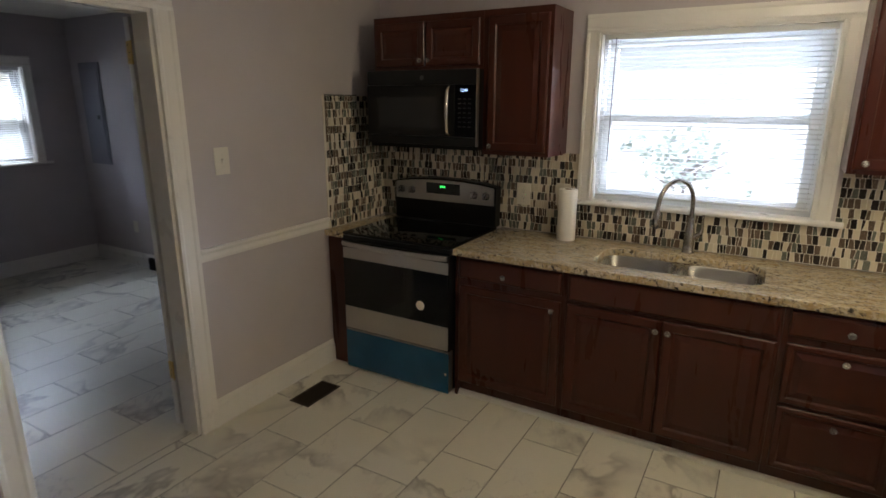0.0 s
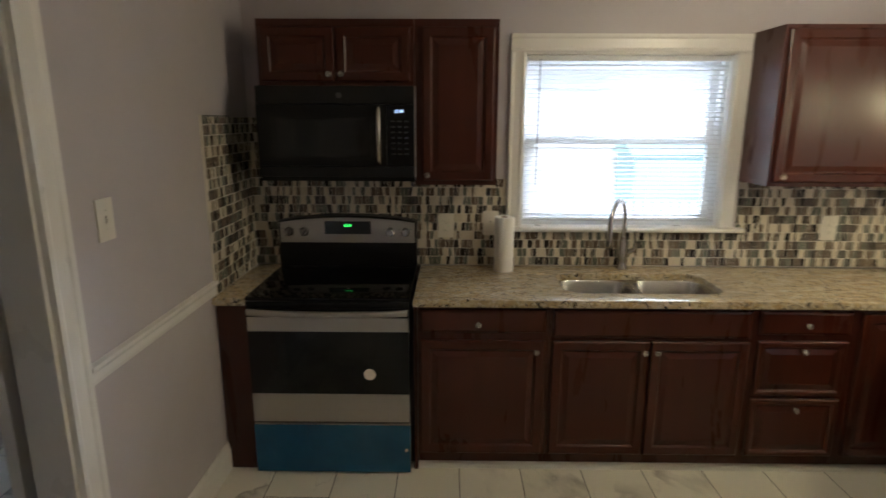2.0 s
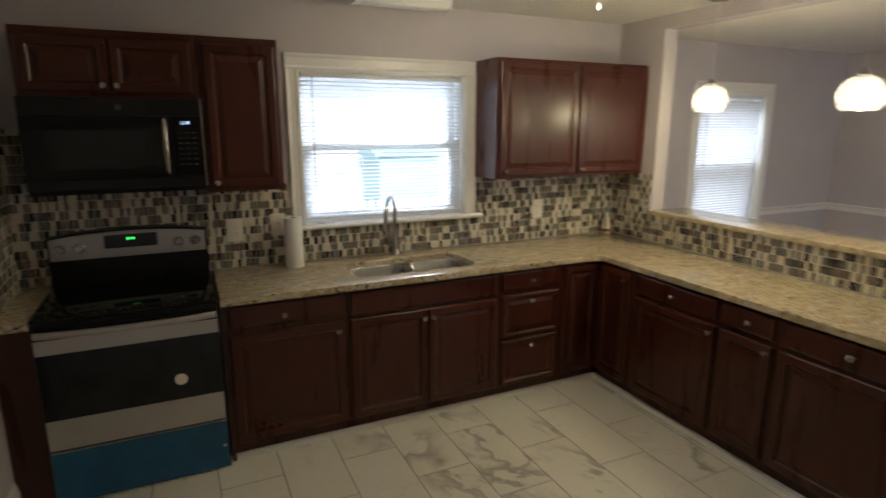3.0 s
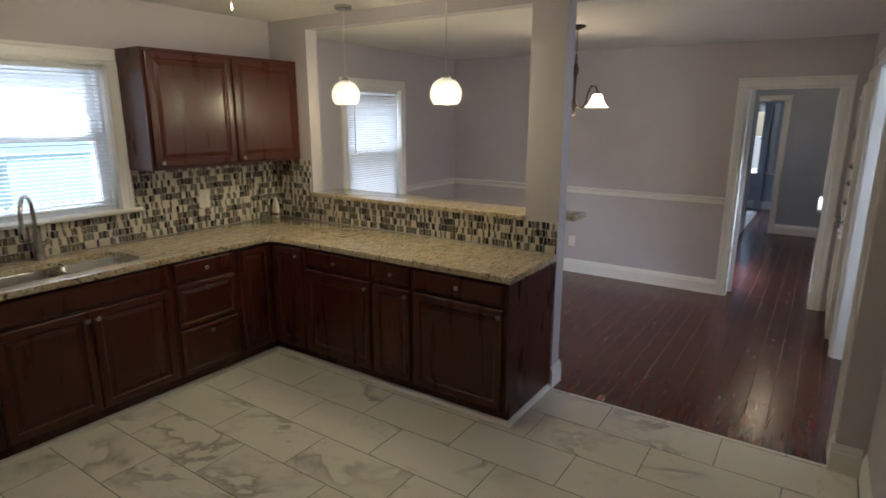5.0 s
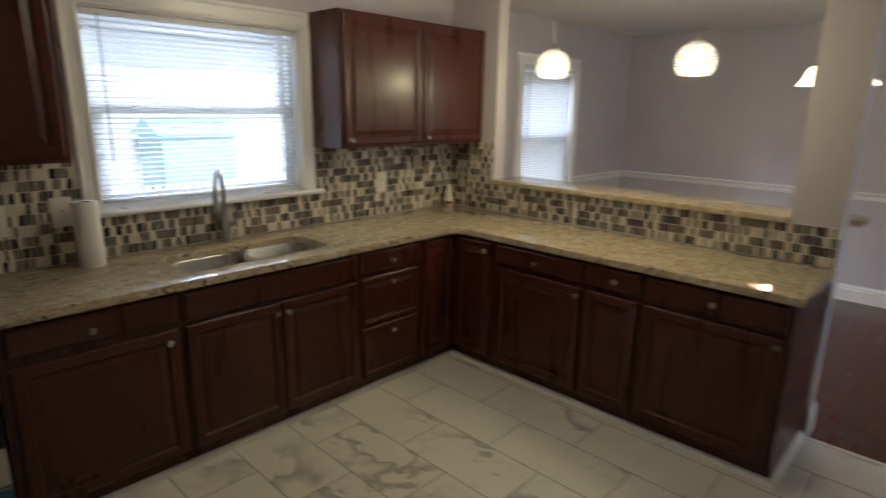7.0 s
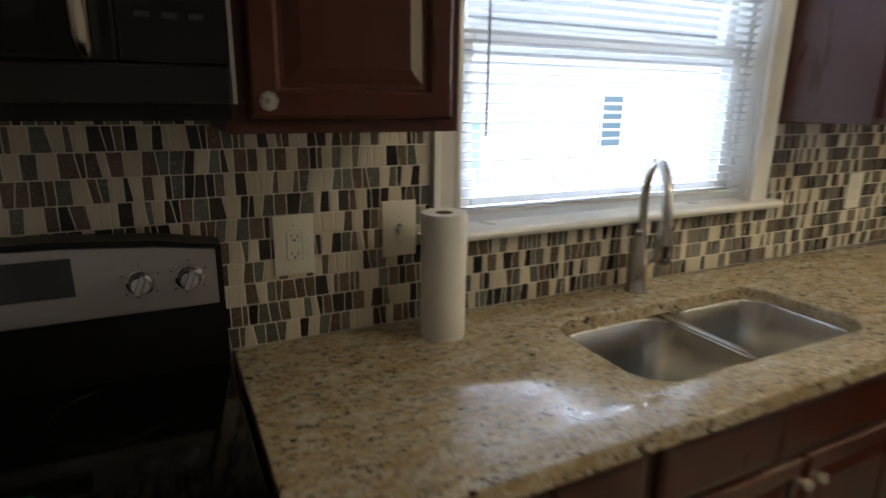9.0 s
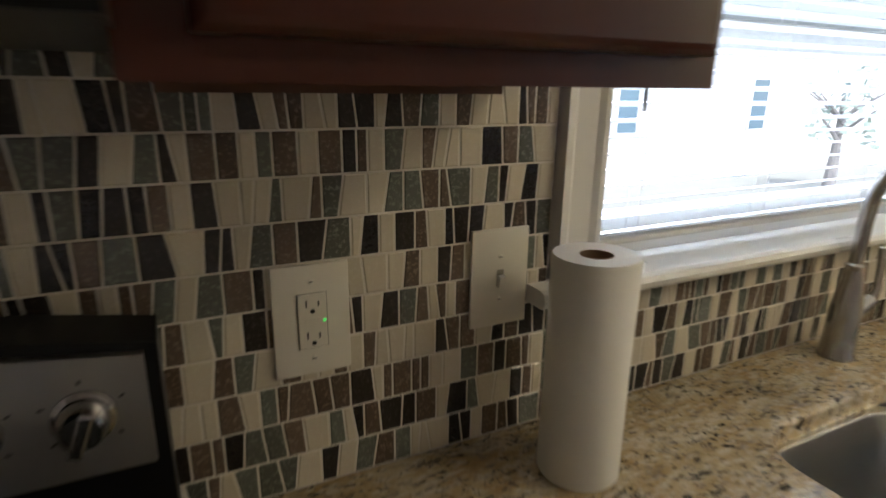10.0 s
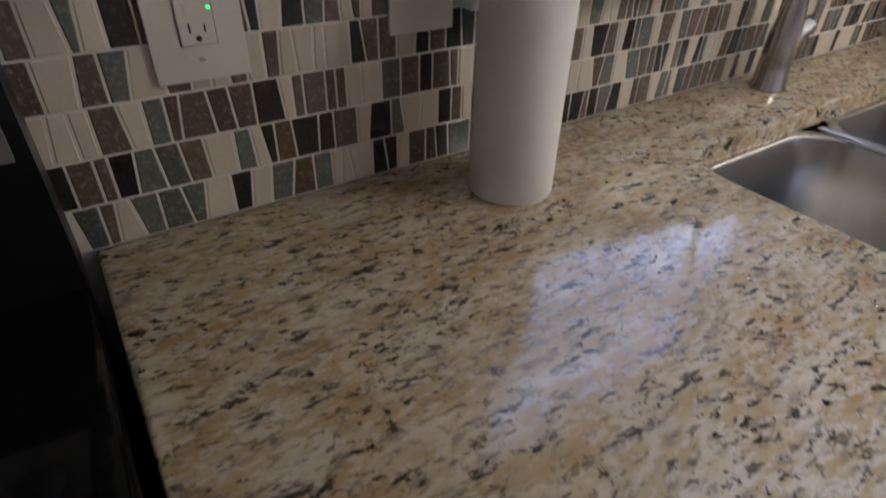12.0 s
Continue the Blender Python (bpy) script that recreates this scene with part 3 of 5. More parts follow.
def cabinet(name, at, w, z0, z1, depth, fronts, label, group, toe=0.030, group_cat="cabinet", hollow=False):
    """A cabinet in local axes: x along it, front towards -y at -depth, back on y=0."""
    root = thing(name, at, label, group_cat, group)
    bm = bmesh.new()
    if hollow:
        for sides in ((0.0005, 0.018, -depth + 0.019, -0.002, z0, z1), (w - 0.018, w - 0.0005, -depth + 0.019, -0.002, z0, z1), (0.018, w - 0.018, -depth + 0.019, -0.002, z0, z0 + 0.018), (0.018, w - 0.018, -0.014, -0.002, z0 + 0.018, z1)):
            add_box(bm, *sides)
    elif toe:
        add_box(bm, 0.0005, w - 0.0005, -depth + 0.019, -0.002, z0, z1)
    else:
        add_box(bm, 0.0005, w - 0.0005, -depth + 0.019, -0.002, z0 + 0.022, z1)
        for a in (0.0005, w - 0.0165):
            part("side_lip", box(a, a + 0.016, -depth + 0.0192, -0.002, z0, z0 + 0.0218), CHERRY, root)
        part("bottom_panel", box(0.017, w - 0.017, -depth + 0.0192, -0.002, z0 + 0.018, z0 + 0.0218), CABINET_BOTTOM, root, "brown veneered underside")
        part("back_rail", box(0.017, w - 0.017, -0.026, -0.0085, z0 - 0.010, z0 + 0.0178), CABINET_BOTTOM, root)
    part("body", bm, CHERRY, root)
    part("face_frame", box(0.0005, w - 0.0005, -depth, -depth + 0.0189, z0, z1), CHERRY, root)
    if toe:
        part("toe_kick", box(0.0005, w - 0.0005, -depth + toe, -depth + toe + 0.02, 0.0, z0 - 0.0005), CHERRY, root)
        part("plinth", box(0.0005, w - 0.0005, -depth + toe + 0.0205, -0.01, 0.0, z0 - 0.0005), DARK_SLOT, root)
    for kind, x0, x1, a, b, knob in fronts:
        bm = slab_front(x1 - x0, b - a) if kind == "slab" else raised_panel(x1 - x0, b - a, 0.05 if kind == "door" else 0.032)
        d = part("drawer_front" if kind != "door" else "door", bm, CHERRY, root, "", pose(x0, -depth - 0.0005, a))
        if knob:
            part("knob", KNOB, CRYSTAL, d, "clear crystal knob", pose(knob[0] - x0, -0.019, knob[1] - a))
    return root


RUN = "base cabinets under the granite worktop"
UP = "wall cabinets"
KD, KZ = 0.792, 0.655
Z0, Z1, D = 0.092, 0.878, 0.628
cabinet("base_cabinet", pose(0.965, 0, 0), 0.635, Z0, Z1, D, [("slab", 0.012, 0.612, 0.745, 0.862, (0.290, KD)), ("door", 0.012, 0.612, 0.104, 0.705, (0.570, KZ))], "dark cherry base cabinet with one drawer and one door", RUN)
cabinet("sink_cabinet", pose(1.60, 0, 0), 0.965, Z0, Z1, D, [("slab", 0.012, 0.952, 0.725, 0.862, None), ("door", 0.012, 0.478, 0.104, 0.705, (0.454, KZ)), ("door", 0.486, 0.952, 0.104, 0.705, (0.510, KZ))], "dark cherry sink cabinet with two doors and a false front", RUN, hollow=True)
cabinet("drawer_cabinet", pose(2.565, 0, 0), 0.475, Z0, Z1, D, [("slab", 0.025, 0.452, 0.745, 0.862, (0.241, KD + 0.006)), ("drawer", 0.025, 0.452, 0.430, 0.712, (0.241, 0.668)), ("drawer", 0.025, 0.452, 0.104, 0.412, (0.241, 0.364))], "dark cherry base cabinet with three drawers", RUN)
cabinet("corner_cabinet", pose(3.04, 0, 0), 0.325, Z0, Z1, D, [("door", 0.03, 0.295, 0.104, 0.855, None)], "dark cherry corner cabinet with a narrow door", RUN)
cabinet("blind_corner_cabinet", pose(3.366, 0, 0), 0.617, Z0, Z1, 0.628, [], "dark cherry corner cabinet carcass", RUN, toe=0, hollow=True)
turn = pose(KX, -0.629, 0, 0, 0, -90)
PD = KX - 3.365
cabinet("corner_cabinet", turn, 0.345, Z0, Z1, PD, [("door", 0.035, 0.322, 0.104, 0.855, (0.278, 0.800))], "dark cherry corner cabinet with a narrow door", RUN)
cabinet("base_cabinet", turn @ pose(0.345, 0, 0), 0.623, Z0, Z1, PD, [("slab", 0.022, 0.608, 0.745, 0.862, (0.308, KD + 0.004)), ("door", 0.022, 0.608, 0.104, 0.712, (0.580, KZ + 0.017))], "dark cherry base cabinet with one drawer and one door", RUN)
cabinet("narrow_base_cabinet", turn @ pose(0.968, 0, 0), 0.330, Z0, Z1, PD, [("slab", 0.018, 0.312, 0.745, 0.862, (0.180, KD + 0.008)), ("door", 0.018, 0.312, 0.104, 0.712, (0.287, KZ + 0.021))], "narrow dark cherry base cabinet with one drawer and one door", RUN)
cabinet("base_cabinet", turn @ pose(1.298, 0, 0), 0.645, Z0, Z1, PD, [("slab", 0.018, 0.632, 0.735, 0.862, (0.338, KD + 0.009)), ("door", 0.018, 0.632, 0.104, 0.712, (0.614, KZ + 0.024))], "dark cherry base cabinet with one drawer and one door", RUN)
end_panel = thing("end_panel", Matrix(), "dark cherry end panel of the peninsula", "panel")
part("panel", prism([(3.366, 0.09), (3.395, 0.09), (3.395, 0.0), (KX - 0.002, 0.0), (KX - 0.002, Z1), (3.366, Z1)], "y", -2.588, -2.573), CHERRY, end_panel)
filler = thing("filler_cabinet", Matrix(), "dark cherry filler panel beside the range", "cabinet")
part("face", box(0.003, 0.153, -0.630, -0.609, 0.0, 0.878), CHERRY, filler)
part("side", box(0.135, 0.153, -0.6085, -0.01, 0.0, 0.878), CHERRY, filler)
part("side", box(0.9455, 0.964, -0.628, -0.01, 0.0, 0.878), CHERRY, filler)

# white shoe moulding at the cabinets' feet
moulding("trim_shoe_moulding", SHOE, "x", -0.5975, -1, 0.966, 3.373, "white quarter-round moulding")
moulding("trim_shoe_moulding", SHOE, "y", 3.3945, -1, -2.610, -0.598, "white quarter-round moulding")
moulding("trim_shoe_moulding", SHOE, "x", -2.5885, -1, 3.395, KX - 0.021, "white quarter-round moulding")

UD = 0.308
cabinet("wall_cabinet", pose(0.175, 0, 0), 0.765, 1.892, 2.205, UD, [("door", 0.02, 0.378, 1.915, 2.168, (0.352, 1.948)), ("door", 0.387, 0.745, 1.915, 2.168, (0.411, 1.948))], "cherry wall cabinet with two low doors over the microwave", UP, toe=0)
cabinet("wall_cabinet", pose(0.941, 0, 0), 0.410, 1.412, 2.205, UD, [("door", 0.035, 0.390, 1.435, 2.168, (0.061, 1.464))], "cherry wall cabinet with one tall door", UP, toe=0)
cabinet("wall_cabinet", pose(2.715, 0, 0), 1.265, 1.412, 2.185, UD, [("door", 0.018, 0.645, 1.432, 2.165, (0.060, 1.462)), ("door", 0.655, 1.245, 1.432, 2.165, (0.693, 1.462))], "cherry wall cabinet with two tall doors", UP, toe=0)
# ---- worktops ----
CT0, CT1 = 0.8785, 0.915


def countertop(name, outline, hole, label, z0=CT0, z1=CT1):
    bm = bmesh.new()
    loops = []
    for loop in (outline, hole):
        if loop:
            vs = [bm.verts.new((x, y, z1)) for x, y in loop]
            loops += [bm.edges.new((vs[i], vs[(i + 1) % len(vs)])) for i in range(len(vs))]
    bmesh.ops.triangle_fill(bm, use_beauty=True, use_dissolve=False, edges=loops)
    made = bmesh.ops.extrude_face_region(bm, geom=list(bm.faces))
    bmesh.ops.translate(bm, vec=(0, 0, z0 - z1), verts=[v for v in made["geom"] if isinstance(v, bmesh.types.BMVert)])
    bmesh.ops.recalc_face_normals(bm, faces=bm.faces)
    rim = [e for e in bm.edges if abs(e.verts[0].co.z - z1) < 1e-5 and abs(e.verts[1].co.z - z1) < 1e-5 and len(e.link_faces) == 2 and e.calc_face_angle(0) > 1.0]
    bmesh.ops.bevel(bm, geom=rim, offset=0.006, segments=3, profile=0.5, affect="EDGES")
    root = thing(name, Matrix(), label, "countertop")
    part("slab", bm, GRANITE, root, "", None, 40)
    return root


SINK = (1.690, 2.472, -0.540, -0.180)
hole = rounded(*SINK, 0.085, 8)
countertop("countertop", [(0.9465, -0.002), (0.9465, -0.663), (3.272, -0.663), (3.305, -0.672), (3.327, -0.692), (3.336, -0.724), (3.336, -2.612), (3.972, -2.612), (3.972, -0.002)], hole, "L-shaped speckled tan granite countertop")
countertop("countertop", [(0.002, -0.002), (0.002, -0.663), (0.1555, -0.663), (0.1555, -0.002)], None, "narrow speckled tan granite strip beside the range")
countertop("bar_top", [(3.955, BAR_Y1 - 0.002), (3.955, BAR_Y0 + 0.002), (KX - 0.0015, BAR_Y0 + 0.002), (KX + 0.1165, BAR_Y0 + 0.002), (KX + 0.1165, -2.66), (4.315, -2.66), (4.315, BAR_Y1 - 0.002)], None, "raised speckled granite bar top on the half wall", 1.1155, 1.148)


# ---- sink and faucet ----
def bowl(x0, x1, y0, y1, top, depth):
    bm = bmesh.new()
    rings = []
    for inset, z, r in ((-0.020, top, 0.098), (0.0, top, 0.080), (0.003, top - 0.004, 0.078), (0.010, top - depth + 0.03, 0.072), (0.018, top - depth + 0.008, 0.064), (0.040, top - depth, 0.045)):
        rings.append([bm.verts.new((x, y, z)) for x, y in rounded(x0 + inset, x1 - inset, y0 + inset, y1 - inset, r)])
    for a, b in zip(rings, rings[1:]):
        for k in range(len(a)):
            bm.faces.new((a[k], a[(k + 1) % len(a)], b[(k + 1) % len(a)], b[k]))
    bm.faces.new(rings[-1])
    return bm


sink = thing("kitchen_sink", Matrix(), "stainless steel double-bowl undermount sink", "sink")
ztop = CT0 - 0.0006
part("bowl", bowl(SINK[0] + 0.008, 2.070, SINK[2] + 0.008, SINK[3] - 0.008, ztop, 0.19), SINK_STEEL, sink, "", None, 40)
part("bowl", bowl(2.100, SINK[1] - 0.008, SINK[2] + 0.008, SINK[3] - 0.008, ztop, 0.19), SINK_STEEL, sink, "", None, 40)
part("divider", box(2.071, 2.099, SINK[2] + 0.012, SINK[3] - 0.012, ztop - 0.03, ztop + 0.006, 0.009), SINK_STEEL, sink, "", None, 40)
for x in (1.885, 2.28):
    part("drain", lathe([(0.0, 0.002), (0.02, 0.002), (0.03, 0.006), (0.042, 0.006), (0.045, 0.001)], 20, Matrix.Translation((x, -0.36, ztop - 0.189))), CHROME, sink, "", None, 40)

faucet = thing("kitchen_faucet", pose(2.092, -0.072, CT1), "brushed nickel gooseneck pull-down faucet behind the sink", "faucet")
part("body", lathe([(0.0, 0.0), (0.033, 0.0), (0.033, 0.006), (0.029, 0.012), (0.0285, 0.05), (0.0265, 0.10), (0.021, 0.145), (0.016, 0.175), (0.0165, 0.180), (0.0165, 0.186), (0.0125, 0.190), (0.0, 0.190)], 24), CHROME, faucet, "", None, 40)
way = Vector((-0.55, -0.835, 0)).normalized()
R = 0.128
arc = [Vector((0, 0, 0.185)), Vector((0, 0, 0.23)), Vector((0, 0, 0.265))]
arc += [Vector((0, 0, 0.274)) + way * (R - R * math.cos(a)) + Vector((0, 0, R * math.sin(a))) for a in [math.pi * k / 14 for k in range(1, 14)]]
arc += [way * (2 * R + 0.002) + Vector((0, 0, 0.268)), way * (2 * R + 0.004) + Vector((0, 0, 0.258))]
part("spout", tube(arc, 0.0122, 14), CHROME, faucet, "", None, 60)
tip = way * (2 * R + 0.004)
head = part("spray_head", lathe([(0.0, 0.0), (0.015, 0.0), (0.0215, 0.008), (0.0215, 0.045), (0.0185, 0.075), (0.0145, 0.098), (0.0142, 0.102), (0.0, 0.102)], 20, Matrix.Translation(tip + Vector((0, 0, 0.160)))), CHROME, faucet, "", None, 40)
part("button", box(-0.006, 0.006, -0.003, 0.003, -0.016, 0.016, 0.002), RUBBER, head, "black spray button", Matrix.Translation(tip + way * 0.0205 + Vector((0, 0, 0.195))) @ pose(0, 0, 0, 0, 0, math.degrees(math.atan2(way.y, way.x)) + 90))
lever = part("handle_hub", tube([(0.018, -0.004, 0.085), (0.055, -0.012, 0.112)], [0.016, 0.014], 16), CHROME, faucet, "", None, 50)
part("lever", tube([(0.055, -0.012, 0.112), (0.062, -0.014, 0.140), (0.060, -0.012, 0.185), (0.058, -0.010, 0.215)], [0.011, 0.007, 0.006, 0.0075], 12), CHROME, lever, "", None, 50)

# ---- range ----
stove = thing("electric_range", pose(0.158, 0, 0), "black and stainless electric range with blue protective film", "stove")
SW = 0.776
SF = -0.660
part("body", box(0.004, SW - 0.004, SF + 0.04, -0.02, 0.02, 0.905), BLACK, stove)
part("cooktop", box(0.0, SW, SF - 0.012, -0.055, 0.9055, 0.923, 0.006), BLACK_GLASS, stove, "glossy black glass cooktop", None, 40)
part("front_rim", box(0.002, SW - 0.002, SF - 0.016, SF + 0.03, 0.872, 0.9052, 0.008), BLACK, stove, "", None, 40)
for x, y, r in ((0.2, -0.46, 0.105), (0.57, -0.46, 0.085), (0.2, -0.21, 0.075), (0.57, -0.21, 0.105)):
    bm = bmesh.new()
    add_lathe(bm, [(r - 0.002, 0.0), (r - 0.002, 0.0004), (r, 0.0004), (r, 0.0)], 40, Matrix.Translation((x, y, 0.9231)))
    part("burner_ring", bm, material("grey_burner_print", (0.018, 0.018, 0.018), 0.2), stove)
guard = part("backguard", prism([(0.0, 0.9235), (SW, 0.9235), (SW, 1.180), (SW * 0.86, 1.199), (SW * 0.66, 1.211), (SW * 0.5, 1.214), (SW * 0.34, 1.211), (SW * 0.14, 1.199), (0.0, 1.180)], "y", -0.012, -0.082), BLACK, stove)
panel = part("control_panel", prism([(0.012, 1.062), (SW - 0.012, 1.062), (SW - 0.012, 1.174), (SW * 0.84, 1.189), (SW * 0.66, 1.199), (SW * 0.5, 1.202), (SW * 0.34, 1.199), (SW * 0.16, 1.189), (0.012, 1.174)], "y", -0.0825, -0.092), STEEL, guard, "brushed steel control panel")
display = part("display", box(0.262, 0.520, -0.0955, -0.0925, 1.110, 1.183, 0.0008), DARK_WINDOW, guard)
for k in range(3):
    part("digit", box(0.372 + 0.014 * k, 0.381 + 0.014 * k, -0.0968, -0.0957, 1.152, 1.166), GREEN_LED, display, "green lit digit")
RANGE_CHROME = material("polished_range_knob", (0.42, 0.42, 0.43), 0.13, 1.0)
knob_bm = [(0.0, 0.030), (0.016, 0.030), (0.019, 0.026), (0.021, 0.006), (0.026, 0.004), (0.026, 0.0), (0.0, 0.0)]
SK = finish(lathe(knob_bm, 28, pose(0, 0, 0, 90)), RANGE_CHROME, 35)
GRIP = finish(box(-0.006, 0.006, -0.037, -0.0302, -0.021, 0.021, 0.0025), RANGE_CHROME)
MARK = finish(box(-0.0012, 0.0012, -0.0925, -0.0921, 0.029, 0.033), DARK_SLOT)
for x in (0.062, 0.147, 0.627, 0.712):
    k = part("knob", SK, CHROME, guard, "steel range knob", pose(x, -0.092, 1.124))
    part("grip", GRIP, CHROME, k, "", pose(0, 0, 0, 0, 20, 0))
    for a in range(-130, 131, 65):
        part("mark", finish(box(-0.0012, 0.0012, -0.0008, 0.0, 0.032, 0.036), DARK_SLOT), DARK_SLOT, k, "", pose(0, 0, 0, 0, a, 0))
oven = part("oven_door", box(0.004, SW - 0.004, SF - 0.018, SF + 0.0395, 0.284, 0.868, 0.004), BLACK, stove)
part("top_strip", box(0.008, SW - 0.008, SF - 0.0225, SF - 0.0185, 0.760, 0.828), STEEL, oven, "brushed steel strip")
part("window", box(0.006, SW - 0.006, SF - 0.0215, SF - 0.0185, 0.440, 0.7595), BLACK_GLASS, oven, "black glass oven window")
part("bottom_strip", box(0.008, SW - 0.008, SF - 0.0225, SF - 0.0185, 0.292, 0.4395), STEEL, oven, "brushed steel strip")
part("sticker", lathe([(0.0, 0.0), (0.029, 0.0), (0.029, 0.0006), (0.0, 0.0006)], 32, Matrix.Translation((0.580, SF - 0.0222, 0.543)) @ pose(0, 0, 0, 90)), WHITE_PLASTIC, oven, "round pale sticker")
curve_pts = [(0.012 + (SW - 0.024) * k / 12, SF - 0.030 - 0.034 * math.sin(math.pi * k / 12) ** 0.6, 0.858) for k in range(13)]
bm = bmesh.new()
rows = [[bm.verts.new((x, y + dy, z + dz)) for dy, dz in ((0.006, -0.015), (-0.004, -0.016), (-0.010, -0.006), (-0.010, 0.007), (-0.004, 0.014), (0.006, 0.014))] for x, y, z in curve_pts]
for a, b in zip(rows, rows[1:]):
    for k in range(6):
        bm.faces.new((a[k], a[(k + 1) % 6], b[(k + 1) % 6], b[k]))
bm.faces.new(rows[0])
bm.faces.new(rows[-1][::-1])
part("handle", bm, STEEL, oven, "curved steel bar handle")
for x in (0.020, SW - 0.032):
    part("handle_mount", box(x, x + 0.012, SF - 0.030, SF - 0.018, 0.848, 0.868), STEEL, oven)
drawer = part("storage_drawer", box(0.006, SW - 0.006, SF - 0.016, SF + 0.0395, 0.016, 0.279, 0.004), STEEL, stove)
part("protective_film", box(0.004, SW - 0.004, SF - 0.0185, SF - 0.0163, 0.014, 0.272), BLUE_FILM, drawer, "blue plastic protective film")
part("film_tab", box(SW - 0.030, SW - 0.018, SF - 0.0195, SF - 0.0187, 0.130, 0.144), WHITE_PLASTIC, drawer)
for x in (0.04, SW - 0.06):
    part("foot", lathe([(0, 0), (0.016, 0), (0.014, 0.03), (0, 0.03)], 12, Matrix.Translation((x, SF + 0.02, 0.0))), RUBBER, stove)
    part("foot", lathe([(0, 0), (0.016, 0), (0.014, 0.03), (0, 0.03)], 12, Matrix.Translation((x, -0.1, 0.0))), RUBBER, stove)

# ---- microwave ----
MX0, MX1, MZ0, MZ1, MF = 0.182, 0.944, 1.460, 1.8915, -0.405
micro = thing("microwave_oven", Matrix(), "black over-the-range microwave hung under the wall cabinet", "microwave")
part("body", box(MX0, MX1, MF + 0.03, -0.012, MZ0 - 0.024, MZ1), BLACK, micro)
part("vent_grille", box(MX0, MX1, MF + 0.004, MF + 0.0295, MZ1 - 0.085, MZ1, 0.004), SLATE, micro)
mdoor = part("door", box(MX0, MX1 - 0.135, MF - 0.002, MF + 0.0295, MZ0 + 0.052, MZ1 - 0.0865, 0.004), BLACK, micro)
part("window", box(MX0 + 0.085, MX1 - 0.215, MF - 0.0045, MF - 0.0023, MZ0 + 0.095, MZ1 - 0.150), DARK_WINDOW, mdoor, "tinted glass door window")
part("lower_trim", box(MX0, MX1, MF, MF + 0.0295, MZ0, MZ0 + 0.0505, 0.004), SLATE, micro)
controls = part("control_panel", box(MX1 - 0.134, MX1, MF - 0.002, MF + 0.0295, MZ0 + 0.052, MZ1 - 0.0865, 0.004), BLACK_GLASS, micro)
part("side_trim", box(MX1 + 0.0005, MX1 + 0.006, MF + 0.002, MF + 0.03, MZ0, MZ1), STEEL, micro)
HX = MX1 - 0.170
part("handle", tube([(HX, MF - 0.003, MZ0 + 0.062), (HX, MF - 0.030, MZ0 + 0.080), (HX, MF - 0.042, MZ0 + 0.19), (HX, MF - 0.030, MZ1 - 0.120), (HX, MF - 0.003, MZ1 - 0.100)], [0.010, 0.012, 0.013, 0.012, 0.010], 12), CHROME, mdoor, "curved steel handle", None, 50)
words("12:44", 0.021, BLUE_LED, controls, Matrix.Translation((MX1 - 0.075, MF - 0.0024, MZ1 - 0.118)) @ pose(0, 0, 0, 90))
for r in range(7):
    for c in range(3):
        part("button", box(MX1 - 0.112 + 0.032 * c, MX1 - 0.094 + 0.032 * c, MF - 0.0030, MF - 0.0022, MZ1 - 0.168 - 0.026 * r, MZ1 - 0.161 - 0.026 * r), BUTTON, controls)
part("badge", lathe([(0, 0), (0.014, 0), (0.014, 0.001), (0, 0.001)], 24, Matrix.Translation(((MX0 + MX1) / 2 + 0.02, MF + 0.0038, MZ1 - 0.045)) @ pose(0, 0, 0, 90)), material("dull_badge", (0.12, 0.12, 0.12), 0.3, 0.8), micro, "small round badge")


# ---- wall plates ----
# shade in the plate's gaps, put into the colour of thin strips
PLATE_GAP = material("shaded_plate_gap", (0.30, 0.27, 0.22), 0.6)

def plate(name, at, w, h, label, category):
    root = thing(name, at, label, category)
    bm = bmesh.new()
    add_box(bm, -w / 2, w / 2, -0.006, 0, -h / 2, h / 2, 0.003)
    part("cover_plate", bm, WHITE_PLASTIC, root, "", None, 50)
    return root


def screw(root, x, z):
    part("screw", lathe([(0, 0.001), (0.0028, 0.0008), (0.0034, 0)], 12, Matrix.Translation((x, -0.006, z)) @ pose(0, 0, 0, 90)), WHITE_PLASTIC, root)
    part("screw_slot", box(x - 0.0025, x + 0.0025, -0.0074, -0.0069, z - 0.0005, z + 0.0005), DARK_SLOT, root)


